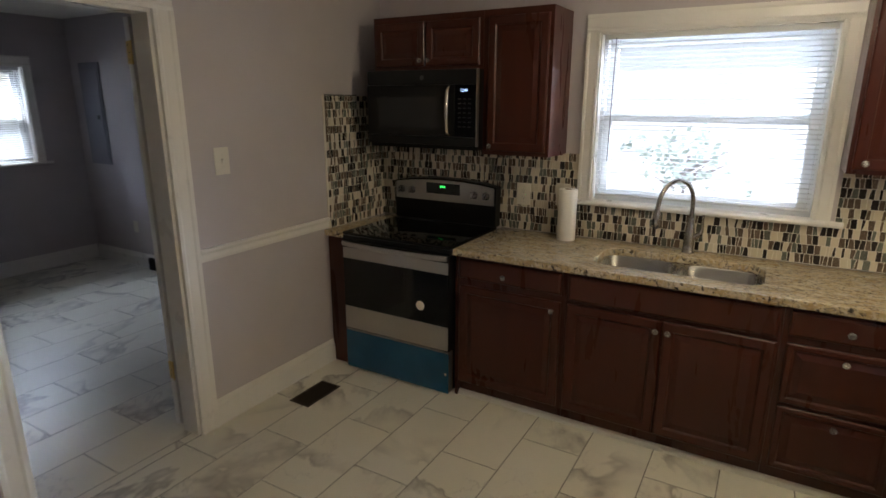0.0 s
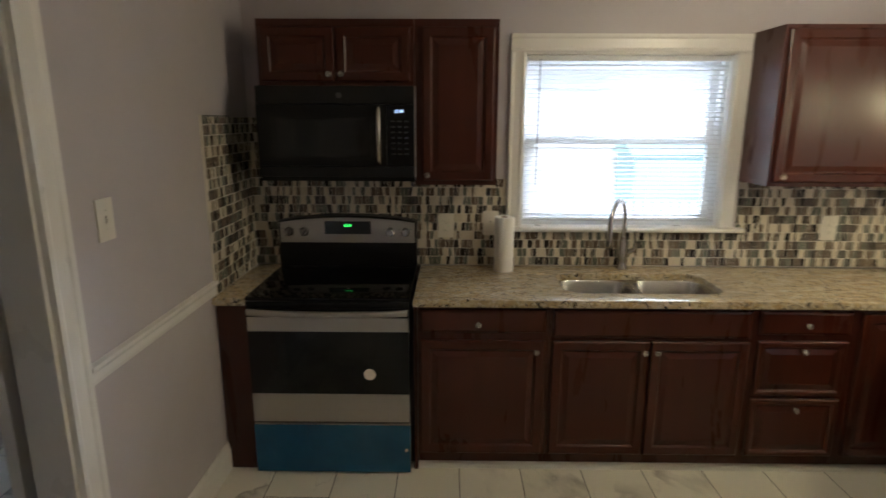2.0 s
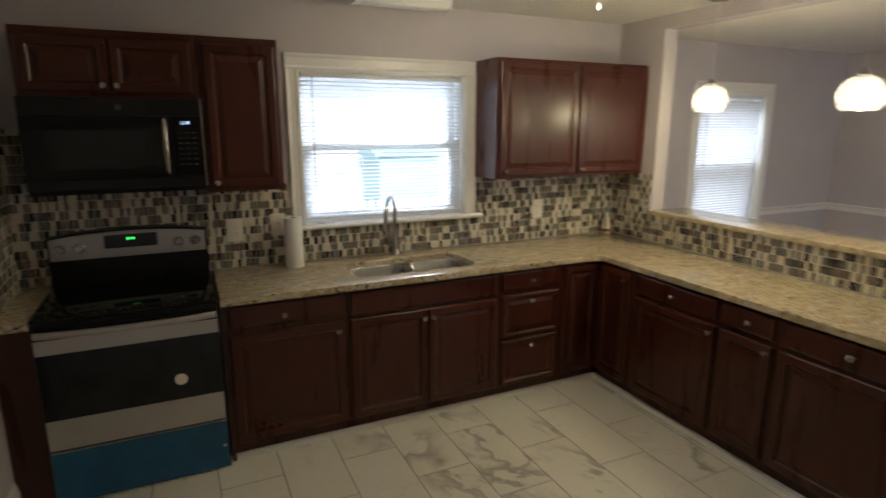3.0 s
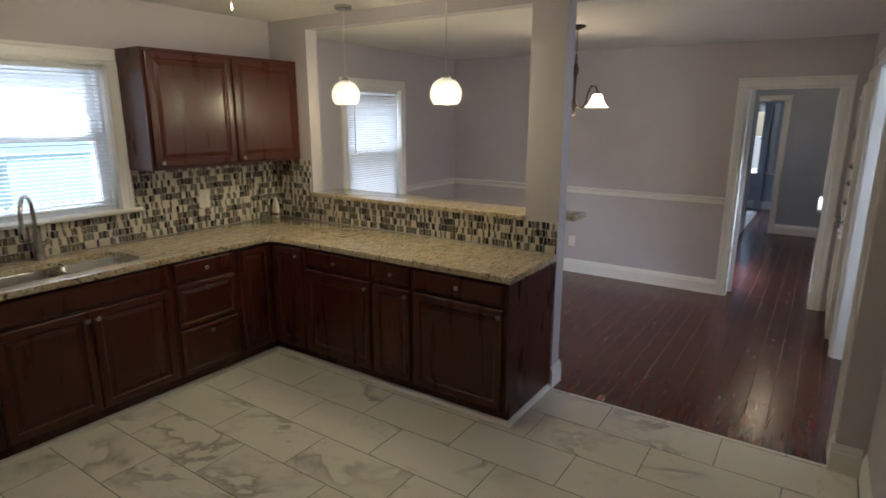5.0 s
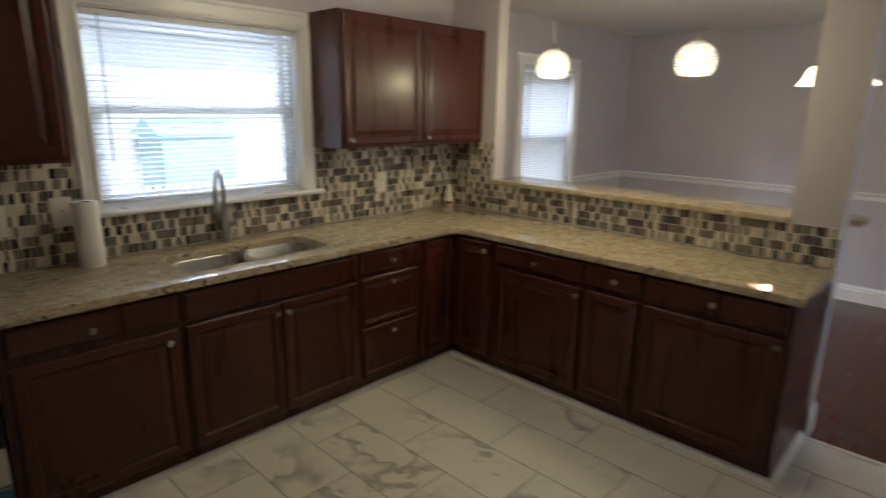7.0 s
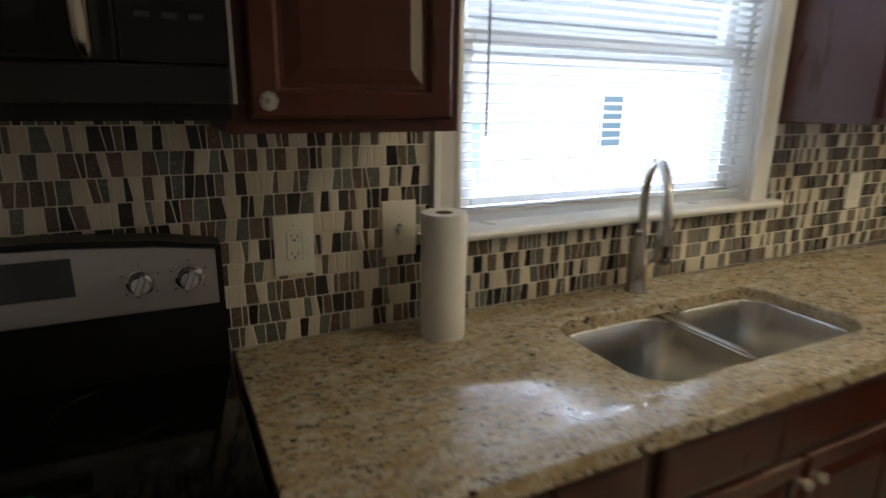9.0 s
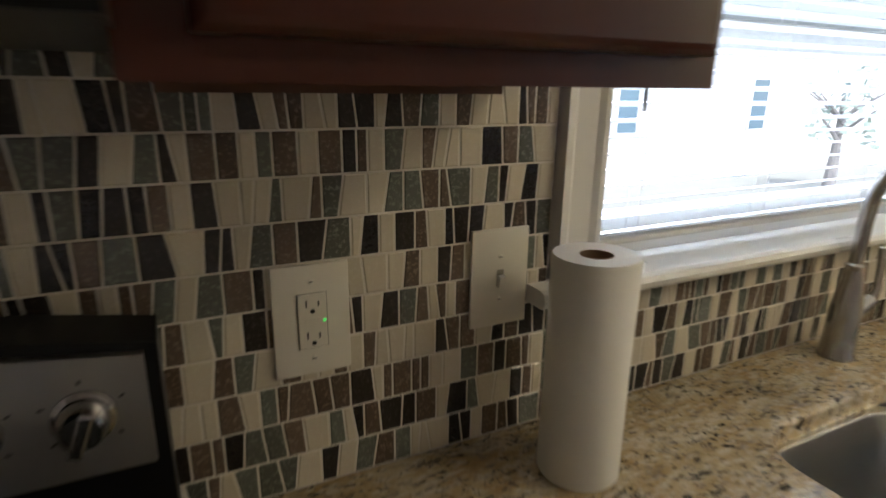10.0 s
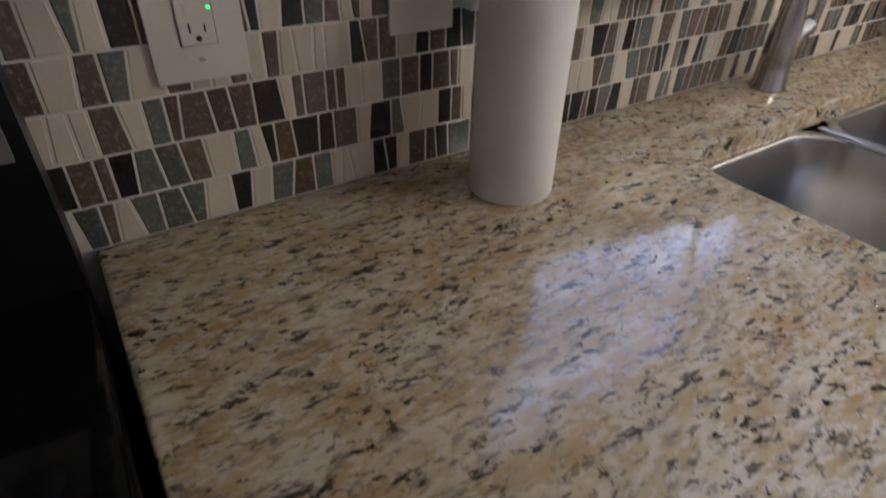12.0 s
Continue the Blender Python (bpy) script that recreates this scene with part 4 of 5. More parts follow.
def gfci(at, led=True):
    root = plate("wall_outlet", at, 0.091, 0.138, "white two-socket wall outlet on the mosaic backsplash", "outlet")
    body = part("receptacle", box(-0.0165, 0.0165, -0.0085, -0.0063, -0.0335, 0.0335, 0.001), WHITE_PLASTIC, root)
    for x0, x1, z0, z1 in ((-0.0178, -0.0168, -0.0345, 0.0345), (0.0168, 0.0178, -0.0345, 0.0345), (-0.0168, 0.0168, 0.0337, 0.0345), (-0.0168, 0.0168, -0.0345, -0.0337)):
        part("gap", box(x0, x1, -0.0064, -0.0061, z0, z1), PLATE_GAP, root)
    for z in (0.020, -0.020):
        part("slot", box(-0.0080, -0.0062, -0.0088, -0.0084, z - 0.002, z + 0.007), DARK_SLOT, body)
        part("slot", box(0.0062, 0.0080, -0.0088, -0.0084, z - 0.002, z + 0.005), DARK_SLOT, body)
        part("ground_slot", lathe([(0, 0.0004), (0.0028, 0.0004), (0.0028, 0)], 12, Matrix.Translation((0, -0.0084, z - 0.0075)) @ pose(0, 0, 0, 90)), DARK_SLOT, body)
    part("test_button", box(-0.009, 0.009, -0.0094, -0.0084, -0.0045, 0.0045, 0.0004), WHITE_PLASTIC, body)
    if led:
        part("indicator_light", box(0.0122, 0.0150, -0.0092, -0.0084, -0.0014, 0.0014), GREEN_LED, body, "green indicator light")
    screw(root, 0, 0.048)
    screw(root, 0, -0.048)
    return root


def toggle(at, w, h, label):
    root = plate("light_switch", at, w, h, label, "switch")
    part("slot", box(-0.0052, 0.0052, -0.0066, -0.0060, -0.012, 0.012), PLATE_GAP, root)
    part("toggle", prism([(-0.0045, -0.010), (0.0045, -0.010), (0.0045, 0.006), (-0.0045, 0.006)], "y", -0.0062, -0.0135), WHITE_PLASTIC, root, "", pose(0, 0, 0, 12))
    screw(root, 0, 0.030)
    screw(root, 0, -0.030)
    return root


TILE_Y = -0.0075
gfci(pose(1.0945, TILE_Y - 0.0005, 1.1455))
toggle(pose(1.350, TILE_Y - 0.0005, 1.1620), 0.089, 0.138, "white toggle light switch on the mosaic backsplash")
gfci(pose(3.262, TILE_Y - 0.0005, 1.143), False)
toggle(pose(0.001, -1.398, 1.418, 0, 0, 90), 0.089, 0.138, "white toggle light switch on the painted wall")
far_out = plate("wall_outlet", pose(FAR - 0.001, -1.62, 0.365, 0, 0, -90), 0.075, 0.118, "white wall outlet above the baseboard", "outlet")
for z in (0.02, -0.02):
    part("socket", lathe([(0, 0.001), (0.015, 0.001), (0.016, 0)], 16, Matrix.Translation((0, -0.0061, z)) @ pose(0, 0, 0, 90)), WHITE_PLASTIC, far_out)
back_out = plate("wall_outlet", pose(-3.25, 0.044, 0.43), 0.075, 0.118, "white wall outlet above the baseboard", "outlet")

# ---- small things on the worktop ----
towel = thing("paper_towel_roll", pose(1.418, -0.122, CT1 + 0.0005), "upright white paper towel roll on the granite", "paper towel")
part("paper", lathe([(0.0205, 0.001), (0.053, 0.0), (0.0545, 0.003), (0.0535, 0.14), (0.0545, 0.297), (0.0525, 0.302), (0.0205, 0.301), (0.0205, 0.001)], 48), PAPER, towel, "", None, 40)
part("core", lathe([(0.0195, 0.001), (0.0203, 0.001), (0.0203, 0.3015), (0.0195, 0.3015), (0.0195, 0.001)], 32), CARD, towel, "brown cardboard core", None, 40)
soap = thing("soap_bottle", pose(3.885, -0.075, CT1 + 0.0005), "small white plug-in bottle with a dark band at the corner", "bottle")
part("bottle", lathe([(0, 0.0), (0.026, 0.0), (0.030, 0.006), (0.030, 0.05), (0.029, 0.09), (0.022, 0.12), (0.014, 0.155), (0.012, 0.168), (0.0, 0.170)], 20), SOAP, soap, "", None, 40)
part("band", lathe([(0.0303, 0.018), (0.0312, 0.019), (0.0312, 0.040), (0.0303, 0.041), (0.0303, 0.018)], 20), SOAP_LABEL, soap, "dark brown band", None, 40)

# ---- floor register ----
reg = thing("floor_register", pose(0.148, -1.202, 0.0), "brown metal floor register let into the tiles", "vent")
part("frame", box(0, 0.148, 0, 0.014, 0.0005, 0.005, 0.001), REGISTER, reg)
part("frame", box(0, 0.148, 0.271, 0.285, 0.0005, 0.005, 0.001), REGISTER, reg)
part("frame", box(0, 0.014, 0.0141, 0.2709, 0.0005, 0.005, 0.001), REGISTER, reg)
part("frame", box(0.134, 0.148, 0.0141, 0.2709, 0.0005, 0.005, 0.001), REGISTER, reg)
part("backing", box(0.014, 0.134, 0.0141, 0.2709, 0.0003, 0.0012), DARK_SLOT, reg)
LOUVRE = finish(box(0.0145, 0.1335, 0, 0.0025, 0, 0.0045), REGISTER)
for k in range(22):
    part("louvre", LOUVRE, REGISTER, reg, "", pose(0, 0.022 + 0.0113 * k, 0.0008, 20))


# ---- lamps ----
def pendant(at, top):
    root = thing("pendant_lamp", Matrix.Translation(at), "lit ribbed glass globe pendant lamp on a thin cord", "pendant lamp", "pendants over the peninsula")
    bm = bmesh.new()
    R, n = 0.100, 26
    prof = []
    for k in range(n + 1):
        a = radians(12 + (132 - 12) * k / n)
        bulge = 0.0022 if k % 2 else -0.0010
        prof.append(((R + bulge) * math.sin(a), R * math.cos(a)))
    add_lathe(bm, prof + [(r - 0.003, z) for r, z in prof[::-1]], 40)
    shade = part("shade", bm, RIB_GLOW, root, "ribbed glowing glass globe", None, 20)
    shade.visible_shadow = False
    for k in range(14):
        a = radians(20 + 110 * k / 13)
        r, z = (R + 0.0015) * math.sin(a), R * math.cos(a)
        part("rib", lathe([(r - 0.0012, z - 0.0012), (r + 0.0014, z - 0.0012), (r + 0.0014, z + 0.0012), (r - 0.0012, z + 0.0012), (r - 0.0012, z - 0.0012)], 36), RIB_DARK, shade)
    part("bulb", lathe([(0.0, -0.045), (0.018, -0.040), (0.030, -0.015), (0.030, 0.005), (0.018, 0.035), (0.013, 0.06), (0.0, 0.06)], 20), BULB, root, "", None, 60)
    part("socket", lathe([(0.0, 0.060), (0.018, 0.060), (0.018, 0.098), (0.026, 0.100), (0.022, 0.112), (0.008, 0.128), (0.0, 0.128)], 20), CHROME, root, "", None, 40)
    part("cord", tube([(0, 0, 0.126), (0, 0, top - at[2] - 0.02)], 0.0022, 8), WHITE_PLASTIC, root)
    part("canopy", lathe([(0.0, -0.026), (0.050, -0.026), (0.060, -0.020), (0.060, -0.0005), (0.0, -0.0005)], 28, Matrix.Translation((0, 0, top - at[2]))), CHROME, root, "", None, 40)
    return root


pendant((3.80, -1.018, 1.912), CEIL)
pendant((3.80, -1.878, 1.904), CEIL)

globe = thing("ceiling_light", pose(2.56, -1.29, CEIL), "lit frosted dome ceiling light with a pull chain", "ceiling light")
part("base", lathe([(0.0, -0.001), (0.085, -0.001), (0.085, -0.025), (0.078, -0.034), (0.0, -0.034)], 32), WHITE_PLASTIC, globe, "", None, 40)
part("shade", lathe([(0.076, -0.034), (0.105, -0.05), (0.115, -0.075), (0.105, -0.105), (0.07, -0.128), (0.0, -0.138)], 32), SHADE_GLOW, globe, "glowing frosted glass dome", None, 60)
part("pull_chain", tube([(0.088, -0.01, -0.03), (0.118, -0.01, -0.06), (0.118, -0.01, -0.185)], 0.0016, 6), WHITE_PLASTIC, globe)
part("chain_pull", lathe([(0, -0.215), (0.005, -0.212), (0.006, -0.195), (0.003, -0.185), (0, -0.185)], 12, Matrix.Translation((0.118, -0.01, 0))), WHITE_PLASTIC, globe)

strip = thing("strip_light", pose(0, 0, 0), "unlit white strip light fixed to the ceiling over the window", "ceiling light")
part("housing", box(1.800, 2.40, -0.300, -0.150, CEIL - 0.030, CEIL - 0.0005, 0.004), VINYL, strip)
part("diffuser", prism([(-0.295, CEIL - 0.0302), (-0.285, CEIL - 0.060), (-0.268, CEIL - 0.068), (-0.182, CEIL - 0.068), (-0.165, CEIL - 0.060), (-0.155, CEIL - 0.0302)], "x", 1.810, 2.39), WHITE_PLASTIC, strip)
part("end_cap", box(1.800, 1.8095, -0.299, -0.151, CEIL - 0.072, CEIL - 0.0304, 0.003), VINYL, strip)
part("end_cap", box(2.3905, 2.40, -0.299, -0.151, CEIL - 0.072, CEIL - 0.0304, 0.003), VINYL, strip)

CANOPY = DINING_CEIL + 0.0345
ch = thing("chandelier", pose(5.08, -2.235, -0.035), "bronze three-arm chandelier with lit bell glass shades", "chandelier")
part("canopy", lathe([(0, CANOPY), (0.062, CANOPY), (0.060, CANOPY - 0.012), (0.03, CANOPY - 0.026), (0.008, CANOPY - 0.032), (0, CANOPY - 0.032)], 24), BRONZE, ch, "", None, 40)
LINK = finish(tube([(0.006 * math.cos(a), 0, 0.011 * math.sin(a)) for a in [2 * math.pi * k / 10 for k in range(11)]], 0.0018, 6), BRONZE)
for k in range(9):
    part("chain_link", LINK, BRONZE, ch, "", pose(0, 0, CANOPY - 0.042 - 0.0175 * k, 0, 0, 90 * (k % 2)))
part("stem", lathe([(0, 1.80), (0.008, 1.81), (0.016, 1.83), (0.010, 1.85), (0.022, 1.88), (0.024, 1.90), (0.011, 1.93), (0.011, 2.10), (0.022, 2.13), (0.024, 2.16), (0.010, 2.20), (0.006, 2.27), (0, 2.27)], 20), BRONZE, ch, "", None, 50)
for ang in (-75, 45, 165):
    r = pose(0, 0, 0, 0, 0, ang)
    arm = part("arm", tube([(0.012, 0, 1.885), (0.06, 0, 1.865), (0.09, 0, 1.90), (0.10, 0, 1.97), (0.125, 0, 2.03), (0.160, 0, 2.025), (0.175, 0, 1.985)], 0.0065, 10), BRONZE, ch, "", r, 60)
    part("shade", lathe([(0.030, 0.055), (0.037, 0.045), (0.050, 0.012), (0.066, -0.022), (0.090, -0.048), (0.088, -0.048), (0.063, -0.020), (0.047, 0.013), (0.034, 0.044), (0.027, 0.052)], 28, Matrix.Translation((0.175, 0, 1.915))), SHADE_GLOW, arm, "glowing white bell glass", None, 60)
    part("socket", lathe([(0, 0.052), (0.030, 0.052), (0.030, 0.062), (0.016, 0.072), (0, 0.072)], 20, Matrix.Translation((0.175, 0, 1.915))), BRONZE, arm, "", None, 40)

hall_lamp = thing("ceiling_light", pose(9.2, -3.6, 2.45), "lit frosted dome light on the hall ceiling", "ceiling light")
part("base", lathe([(0.0, -0.001), (0.12, -0.001), (0.12, -0.02), (0.0, -0.02)], 28), BRONZE, hall_lamp, "", None, 40)
part("shade", lathe([(0.115, -0.02), (0.14, -0.04), (0.135, -0.075), (0.09, -0.105), (0.0, -0.118)], 28), SHADE_GLOW, hall_lamp, "glowing frosted glass dome", None, 60)

# ---- doors ----
def leaf(name, at, w, label, top=2.015):
    root = thing(name, at, label, "door")
    part("slab", box(0.0, w, -0.018, 0.018, 0.010, top, 0.002), TRIM, root)
    for face in (-1, 1):
        for x0, x1 in ((0.11, w / 2 - 0.05), (w / 2 + 0.05, w - 0.11)):
            for z0, z1 in ((0.22, 0.82), (0.98, 1.58), (1.68, 1.90)):
                part("panel", raised_panel(x1 - x0, z1 - z0, 0.02, 0.008), TRIM, root, "", pose(x0 if face < 0 else x1, face * 0.0183, z0, 0, 0, 0 if face < 0 else 180))
    for face in (-1, 1):
        part("door_knob", lathe([(0, 0), (0.03, 0.0), (0.03, 0.004), (0.011, 0.010), (0.011, 0.03), (0.027, 0.042), (0.029, 0.055), (0.02, 0.066), (0, 0.068)], 20, Matrix.Translation((w - 0.065, face * 0.018, 0.96)) @ pose(0, 0, 0, 90 if face < 0 else -90)), CHROME, root, "", None, 40)
    return root


back_door = leaf("door_leaf", pose(-0.190, -1.692, 0, 0, 0, 91), 0.74, "white panelled door folded back against the back room wall", 2.085)
for z in (1.93, 0.33):
    h = part("hinge", box(-0.0022, -0.0002, -0.0165, 0.0165, z - 0.05, z + 0.05), BRASS, back_door, "brass hinge")
    part("pin", tube([(-0.005, -0.021, z - 0.052), (-0.005, -0.021, z + 0.052)], 0.006, 10), BRASS, h)
    for dz in (-0.033, 0.0, 0.033):
        part("screw", lathe([(0, 0.0012), (0.003, 0.0008), (0.0035, 0)], 10, Matrix.Translation((-0.0022, 0.004 * (1 if dz else -1), z + dz)) @ pose(0, 0, 0, 0, -90)), DARK_SLOT, h)
hall_door = leaf("door_leaf", pose(FAR + 0.14, -3.285, 0, 0, 0, 14), 0.70, "white panelled door standing open in the hall")
entry = leaf("door_leaf", pose(6.75, SIDE + 0.030, 0, 0, 0, 180), 0.74, "white panelled door with a lever on the dining room wall")
lite = part("lite_frame", box(0.115, 0.625, -0.032, -0.0185, 1.02, 1.93, 0.004), TRIM, entry)
# opaque blue-grey colour stands in for daylight reflected in the pane
part("pane", box(0.15, 0.59, -0.0345, -0.0322, 1.055, 1.895), material("door_glass_reflection", (0.16, 0.19, 0.21), 0.06), lite, "door glass with reflected daylight put in as grey")
for z in (1.12, 1.27, 1.40):
    part("deadbolt", lathe([(0, 0), (0.028, 0), (0.027, 0.010), (0.014, 0.014), (0.012, 0.028), (0, 0.030)], 20, Matrix.Translation((0.675, -0.0185, z)) @ pose(0, 0, 0, 90)), CHROME, entry, "", None, 40)
part("lever", tube([(0.675, -0.075, 0.96), (0.640, -0.080, 0.962), (0.575, -0.078, 0.955)], [0.011, 0.009, 0.007], 12), CHROME, entry, "brushed lever handle", None, 50)
for z in (1.85, 0.25):
    part("hinge", tube([(0.0, -0.026, z - 0.05), (0.0, -0.026, z + 0.05)], 0.007, 10), BRASS, entry, "brass hinge")
casing("door_5", "y", SIDE, 1, 5.99, 6.755, 0.0, 2.06, "white painted casing of the entry door", 0.06, 0.02)

back_register = thing("wall_register", pose(-3.04, 0.0255, 0.004), "black slotted metal register standing against the back room baseboard", "register")
part("body", box(0.0, 0.43, -0.030, 0.0, 0.0, 0.125, 0.004), RUBBER, back_register)
for k in range(18):
    part("fin", box(0.016 + 0.0225 * k, 0.026 + 0.0225 * k, -0.036, -0.0305, 0.012, 0.112), RUBBER, back_register)
breaker = thing("breaker_panel", pose(-3.87, 0.045, 1.06), "grey painted breaker panel door on the back room wall", "electrical panel")
part("frame", box(0, 0.36, -0.010, 0, 0, 1.02, 0.002), PANEL_GREY, breaker)
part("door", box(0.03, 0.33, -0.016, -0.0105, 0.06, 0.96, 0.002), PANEL_GREY, breaker)
part("latch", box(0.24, 0.28, -0.022, -0.0165, 0.46, 0.50, 0.003), DARK_SLOT, breaker)
thermo = thing("thermostat", pose(8.5, -3.98, 1.45, 0, 0, 180), "small dark thermostat on the hall wall", "thermostat")
part("case", box(-0.05, 0.05, -0.025, 0, -0.06, 0.06, 0.006), SLATE, thermo)

# ---- outside ----
SIDING = painted("white_siding", (0.78, 0.78, 0.76), 0.6)
ROOF = material("pale_grey_roof", (0.36, 0.39, 0.40), 0.9)
house = thing("neighbour_house", pose(0, 0, 0), "white neighbouring house with small windows", "house")
part("wall", box(-6.0, 22.0, 9.0, 15.0, -0.6, 3.0), SIDING, house)
BOARD = finish(prism([(0, 0), (-0.014, 0.004), (0, 0.15)], "x", -6.0, 22.0), SIDING)
for k in range(23):
    part("siding_board", BOARD, SIDING, house, "", pose(0, 8.999, -0.55 + 0.152 * k))
part("roof", prism([(8.5, 2.95), (12.0, 5.0), (15.5, 2.95)], "x", -6.4, 22.4), ROOF, house)
PANE_DARK = material("dark_house_window", (0.16, 0.24, 0.29), 0.1)
for x in (9.85, 14.15):
    w = part("window", box(x, x + 0.65, 8.93, 8.984, 0.38, 1.68), VINYL, house)
    part("pane", box(x + 0.06, x + 0.59, 8.915, 8.929, 1.06, 1.62), PANE_DARK, w)
    part("pane", box(x + 0.06, x + 0.59, 8.915, 8.929, 0.44, 1.00), PANE_DARK, w)
shed = thing("garden_shed", pose(4.6, 7.6, -0.6), "pale teal garden shed with a low roof", "shed")
TEAL = painted("pale_teal_boards", (0.45, 0.66, 0.66), 0.6)
part("wall", box(0, 1.35, 0, 1.2, 0, 1.6995), TEAL, shed)
part("roof", prism([(-0.1, 1.70), (0.6, 2.0), (1.3, 1.70)], "x", -0.1, 1.45), TEAL, shed)
for k in range(6):
    part("board", box(0.02 + 0.225 * k, 0.20 + 0.225 * k, -0.015, -0.0005, 0.02, 1.68), TEAL, shed)


def tree(at, h, spread, seed, leaves=600):
    rnd = random.Random(seed)
    root = thing("tree", Matrix.Translation(at), "leafy green garden tree", "tree")
    # bark and leaves are lightened: bleaching by bright daylight is put into their colours
    bark = bpy.data.materials.get("bark") or material("bark", (0.34, 0.32, 0.30), 0.9)
    leafm = bpy.data.materials.get("leaves") or material("leaves", (0.42, 0.50, 0.42), 0.6)
    bm = bmesh.new()
    add_tube(bm, [(0, 0, 0), (0.04, 0.02, h * 0.35), (0.0, 0.05, h * 0.8)], [0.13, 0.09, 0.03], 10)
    for k in range(7):
        a, z = rnd.uniform(0, 6.28), h * rnd.uniform(0.35, 0.7)
        add_tube(bm, [(0, 0, z), (spread * 0.4 * math.cos(a), spread * 0.4 * math.sin(a), z + h * 0.12), (spread * 0.8 * math.cos(a), spread * 0.8 * math.sin(a), z + h * 0.22)], [0.05, 0.03, 0.01], 6)
    part("trunk", bm, bark, root)
    verts, faces = [], []
    clumps = [(rnd.gauss(0, 0.6) * spread, rnd.gauss(0, 0.5) * spread, h * rnd.uniform(0.45, 1.0), rnd.uniform(0.10, 0.30) * spread) for _ in range(22)]
    for k in range(leaves):
        x, y, z, r = clumps[k % 22]
        c = Vector((rnd.gauss(x, r), rnd.gauss(y, r), rnd.gauss(z, r * 0.8)))
        u = Vector((rnd.gauss(0, 1), rnd.gauss(0, 1), rnd.gauss(0, 1))).normalized() * rnd.uniform(0.05, 0.11)
        v = u.orthogonal().normalized() * u.length * 0.6
        i = len(verts)
        verts += [tuple(c - u), tuple(c + v), tuple(c + u), tuple(c - v)]
        faces.append((i, i + 1, i + 2, i + 3))
    me = bpy.data.meshes.new("mesh")
    me.from_pydata(verts, [], faces)
    me.materials.append(leafm)
    part("crown", me, leafm, root)
    return root


tree((1.1, 7.6, -0.6), 1.7, 0.8, 3, 200)
tree((13.2, 6.2, -0.6), 2.3, 0.8, 6, 220)
tree((20.0, -0.6, -0.6), 5.5, 1.8, 4)
tree((-10.0, -0.4, -0.6), 5.0, 1.6, 7)
fence = thing("garden_fence", pose(0, 6.0, -0.6), "low white picket fence in the garden", "fence")
PICKET = finish(prism([(0, 0), (0.09, 0), (0.09, 1.0), (0.045, 1.06), (0, 1.0)], "y", 0, 0.02), VINYL)
for k in range(60):
    part("picket", PICKET, VINYL, fence, "", pose(-2.0 + 0.15 * k, 0, 0))
part("rail", box(-2.0, 7.0, 0.0205, 0.06, 0.25, 0.33), VINYL, fence)
part("rail", box(-2.0, 7.0, 0.0205, 0.06, 0.75, 0.83), VINYL, fence)

# ---- pieces: mosaic, floor tiles, planks ----
PITCH = 0.0497


def mosaic_tile(xb0, xb1, xt0, xt1, z0, z1, t=0.0035):
    """The eight corners and faces of one trapezoid tile standing on y=0, towards -y."""
    e = 0.0012
    back = [(xb0, 0, z0), (xb1, 0, z0), (xt1, 0, z1), (xt0, 0, z1)]
    mid = [(x, -t + 0.001, z) for x, _, z in back]
    face = [(xb0 + e, -t, z0 + e), (xb1 - e, -t, z0 + e), (xt1 - e, -t, z1 - e), (xt0 + e, -t, z1 - e)]
    quads = [(8, 9, 10, 11)] + [(k, (k + 1) % 4, 4 + (k + 1) % 4, 4 + k) for k in range(4)] + [(4 + k, 4 + (k + 1) % 4, 8 + (k + 1) % 4, 8 + k) for k in range(4)]
    return back + mid + face, quads


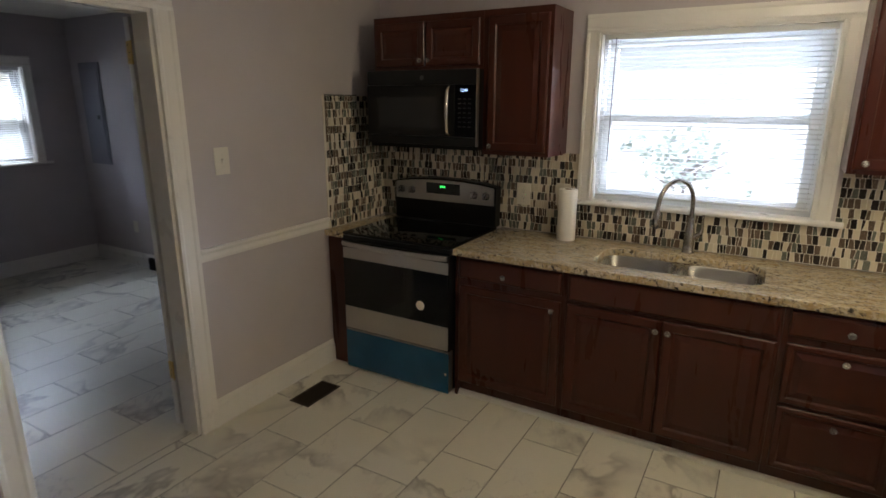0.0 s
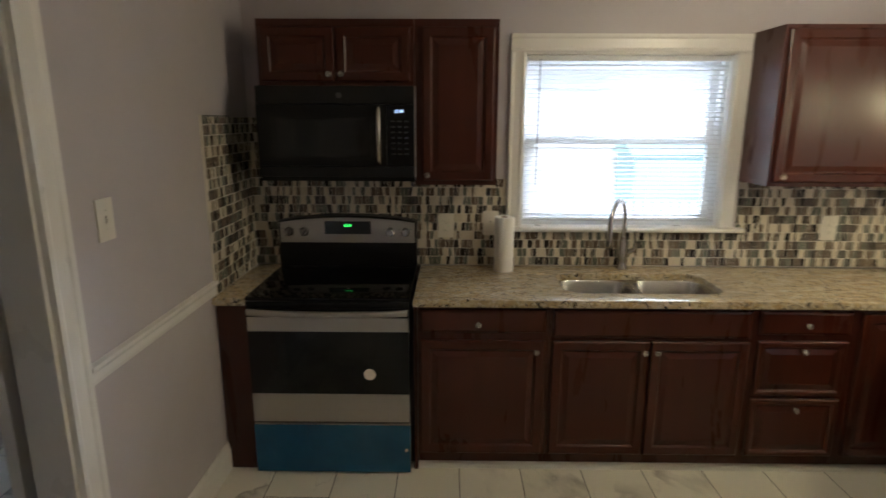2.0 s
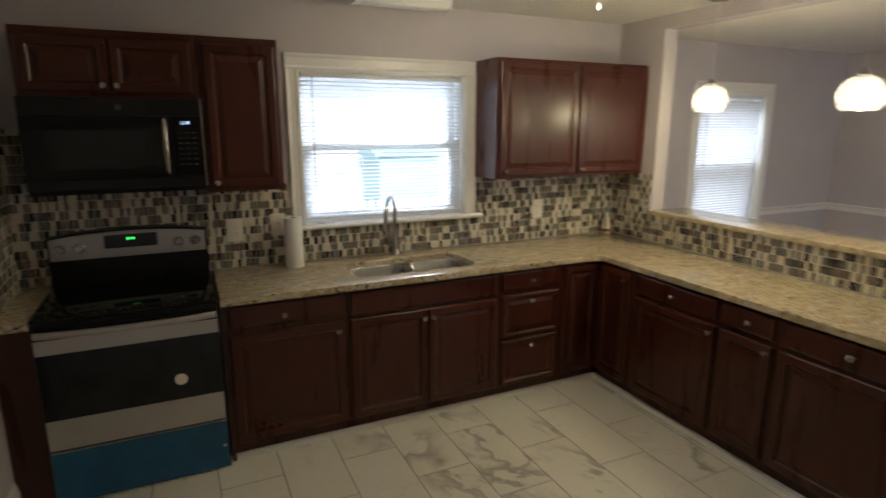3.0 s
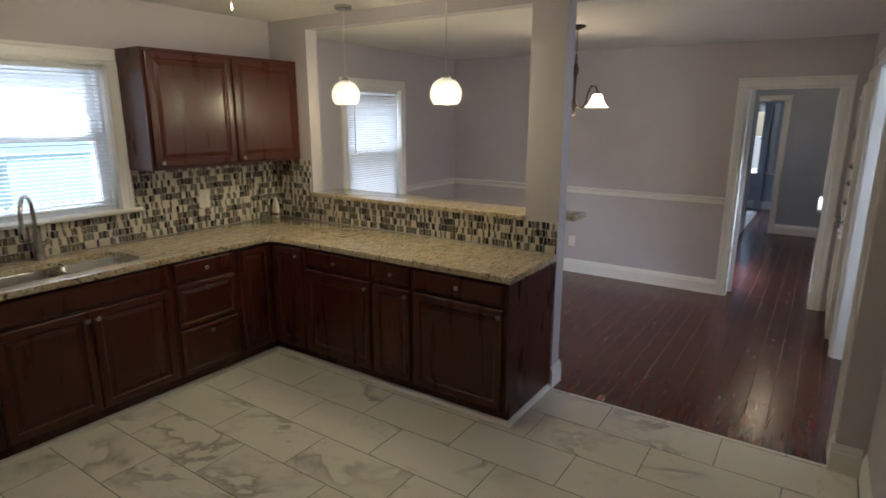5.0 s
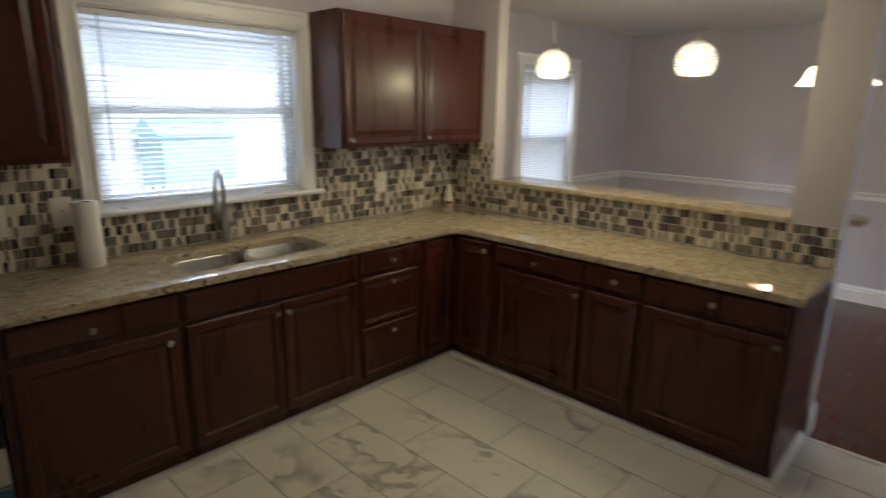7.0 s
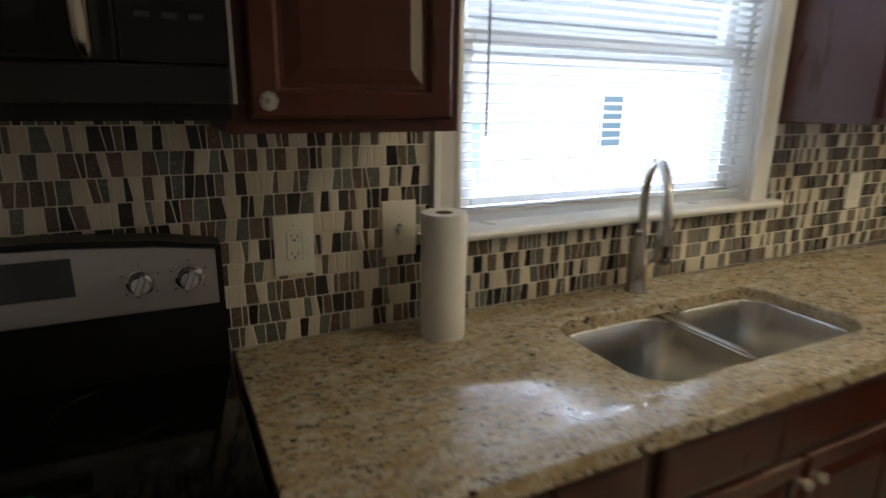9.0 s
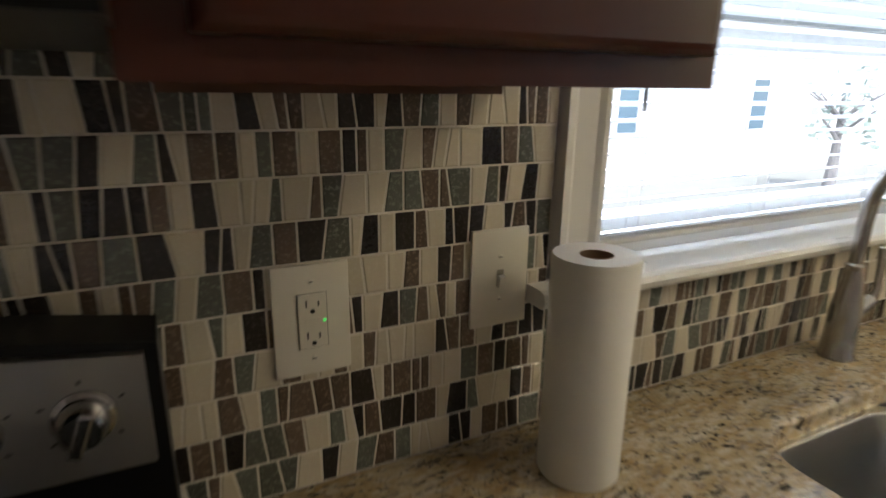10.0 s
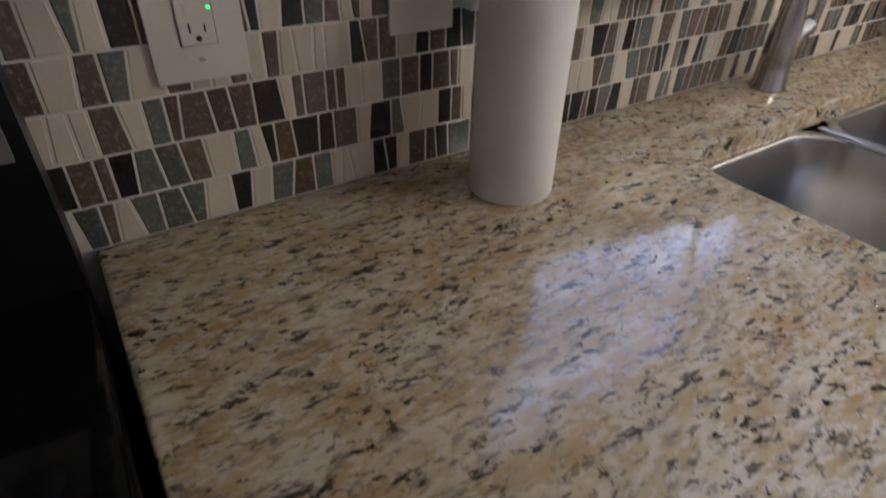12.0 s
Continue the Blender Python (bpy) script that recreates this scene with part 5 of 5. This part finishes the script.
def backsplash(name, at, u0, u1, z0, z1, skip, singles, label, seed, trim=()):
    """A sheet of mosaic in local axes: u along x, the room towards -y. skip(u, z): no tile there. singles(u, z): tiles that are parts of their own."""
    rnd = random.Random(seed)
    root = thing(name, at, label, "backsplash", "", "structure")
    bm = bmesh.new()
    joined = [([], []) for _ in MOSAIC]
    row, z = 0, z0
    while z < z1 - 0.006:
        top = min(z + PITCH, z1)
        u, lean, last = u0, 0.0, 1
        while u < u1 - 0.006:
            w = rnd.choice((0.013, 0.017, 0.020, 0.022, 0.024, 0.027, 0.031))
            end = min(u + w, u1)
            if u1 - end < 0.010:
                end = u1
            nxt = rnd.choice((-1, 1, 0, 0)) * rnd.uniform(0.001, 0.0038) if end < u1 else 0.0
            mid_u, mid_z = (u + end) / 2, (z + top) / 2
            kind = rnd.choices((0, 1, 2, 3), (0.36, 0.22, 0.25, 0.17))[0] if last else rnd.choices((0, 1, 2, 3), (0.16, 0.28, 0.33, 0.23))[0]
            last = kind
            if not skip(mid_u, mid_z):
                g = 0.00135
                vs, fs = mosaic_tile(u + lean + g, end + nxt - g, u - lean + g, end - nxt - g, z + g, top - g)
                if singles(mid_u, mid_z):
                    me = bpy.data.meshes.new("mesh")
                    c = Vector((mid_u, 0, mid_z))
                    me.from_pydata([tuple(Vector(v) - c) for v in vs], [], fs)
                    me.materials.append(MOSAIC[kind])
                    part("mosaic_tile", me, MOSAIC[kind], root, "", Matrix.Translation(c + Vector((0, -0.004, 0))))
                else:
                    V, F = joined[kind]
                    n = len(V)
                    V += [(x, y - 0.004, zz) for x, y, zz in vs]
                    F += [tuple(i + n for i in f) for f in fs]
            u, lean = end, nxt
        z = top
        row += 1
    for kind, (V, F) in enumerate(joined):
        if V:
            me = bpy.data.meshes.new("mesh")
            me.from_pydata(V, [], F)
            me.materials.append(MOSAIC[kind])
            tagged(part("mosaic_tiles", me, MOSAIC[kind], root), "", "", "", "stuff")
    return root


def grout(parent, u0, u1, z0, z1):
    part("grout_bed", box(u0, u1, -0.0064, -0.0005, z0, z1), GROUT, parent)


SB = CT1 + 0.0015
north = backsplash("backsplash_north", Matrix(), 0.006, 1.434, SB, 1.745, lambda u, z: (u > 0.95 and z > 1.405) or (0.2 < u < 0.93 and z < 1.10), lambda u, z: 0.50 < u, "trapezoid mosaic backsplash of cream, brown and grey glass", 11)
grout(north, 0.006, 0.948, SB, 1.745)
grout(north, 0.9481, 1.434, SB, 1.4115)
under = backsplash("backsplash_sill", Matrix(), 1.4345, 2.735, SB, 1.113, lambda u, z: False, lambda u, z: u < 1.75, "trapezoid mosaic backsplash under the window sill", 12)
grout(under, 1.4345, 2.735, SB, 1.113)
right = backsplash("backsplash_corner", Matrix(), 2.7355, KX - 0.006, SB, 1.4115, lambda u, z: u < 2.742 and z > 1.11, lambda u, z: False, "trapezoid mosaic backsplash under the wall cabinet", 13)
grout(right, 2.7355, KX - 0.006, SB, 1.4115)
left = backsplash("backsplash_west", pose(0, 0, 0, 0, 0, 90), -0.612, -0.0065, SB, 1.745, lambda u, z: False, lambda u, z: False, "trapezoid mosaic backsplash beside the range", 14)
grout(left, -0.612, -0.0065, SB, 1.745)
part("edge_trim", box(-0.624, -0.6125, -0.009, -0.0005, SB, 1.752), GROUT, left)
part("edge_trim", box(-0.6124, -0.3, -0.009, -0.0005, 1.7455, 1.752), DARK_SLOT, left)
bar = backsplash("backsplash_bar", pose(KX, 0, 0, 0, 0, -90), 0.0065, 2.602, SB, 1.4115, lambda u, z: u > 0.415 and z > 1.108, lambda u, z: False, "trapezoid mosaic backsplash on the half wall", 15)
grout(bar, 0.0065, 0.415, SB, 1.4115)
grout(bar, 0.4151, 2.602, SB, 1.1150)

TILE_CACHE = {}


def floor_tile(w, d, m):
    key = (round(w, 3), round(d, 3), m.name)
    if key not in TILE_CACHE:
        e = 0.0018
        bm = bmesh.new()
        rings = [[bm.verts.new((x, y, z)) for x, y in ((i, i), (w - i, i), (w - i, d - i), (i, d - i))] for i, z in ((0, -0.008), (0, -0.0012), (e, 0.0))]
        for a, b in zip(rings, rings[1:]):
            for k in range(4):
                bm.faces.new((a[k], a[(k + 1) % 4], b[(k + 1) % 4], b[k]))
        bm.faces.new(rings[-1])
        TILE_CACHE[key] = finish(bm, m)
    return TILE_CACHE[key]


def lay(parent, x0, x1, y0, y1, px, py, ox, oy, name, m, gap, along="y", rnd=None):
    """Staggered rows of pieces px wide and py long, cut at the edges."""
    if along == "x":
        x0, x1, y0, y1, ox, oy = y0, y1, x0, x1, oy, ox
    k = math.floor((x0 - ox) / px)
    while ox + k * px < x1:
        a, b = max(x0, ox + k * px), min(x1, ox + (k + 1) * px)
        shift = oy + (0.5 * py if k % 2 else 0.0) if rnd is None else oy + rnd.uniform(0, py)
        j = math.floor((y0 - shift) / py)
        while shift + j * py < y1:
            c, d = max(y0, shift + j * py), min(y1, shift + (j + 1) * py)
            if b - a > 0.02 and d - c > 0.02:
                at = (a + gap / 2, c + gap / 2, 0) if along == "y" else (c + gap / 2, a + gap / 2, 0)
                size = (b - a - gap, d - c - gap) if along == "y" else (d - c - gap, b - a - gap)
                part(name, floor_tile(*size, m), m, parent, "", Matrix.Translation(at))
            j += 1
        k += 1


lay(floor_tiles, 0.0, 3.985, KY, -0.56, 0.3085, 0.622, 2.715, -1.480, "floor_tile", MARBLE, 0.0045)
lay(floor_back, -4.03, -0.001, -3.5, 0.045, 0.3085, 0.622, 2.715, -1.480, "floor_tile", MARBLE, 0.0045)
lay(floor_wood, 3.986, FAR + 0.06, SIDE, 0.0, 0.127, 1.22, 0.0, -4.10, "plank", PLANK, 0.0022, "x", random.Random(8))
lay(floor_wood, FAR + 0.061, 13.3, -3.98, -2.98, 0.127, 1.22, 0.0, -4.10, "plank", PLANK, 0.0022, "x", random.Random(9))
lay(floor_wood, 4.06, 5.62, -5.6, SIDE - 0.001, 0.127, 1.22, 0.0, -4.10, "plank", PLANK, 0.0022, "x", random.Random(10))
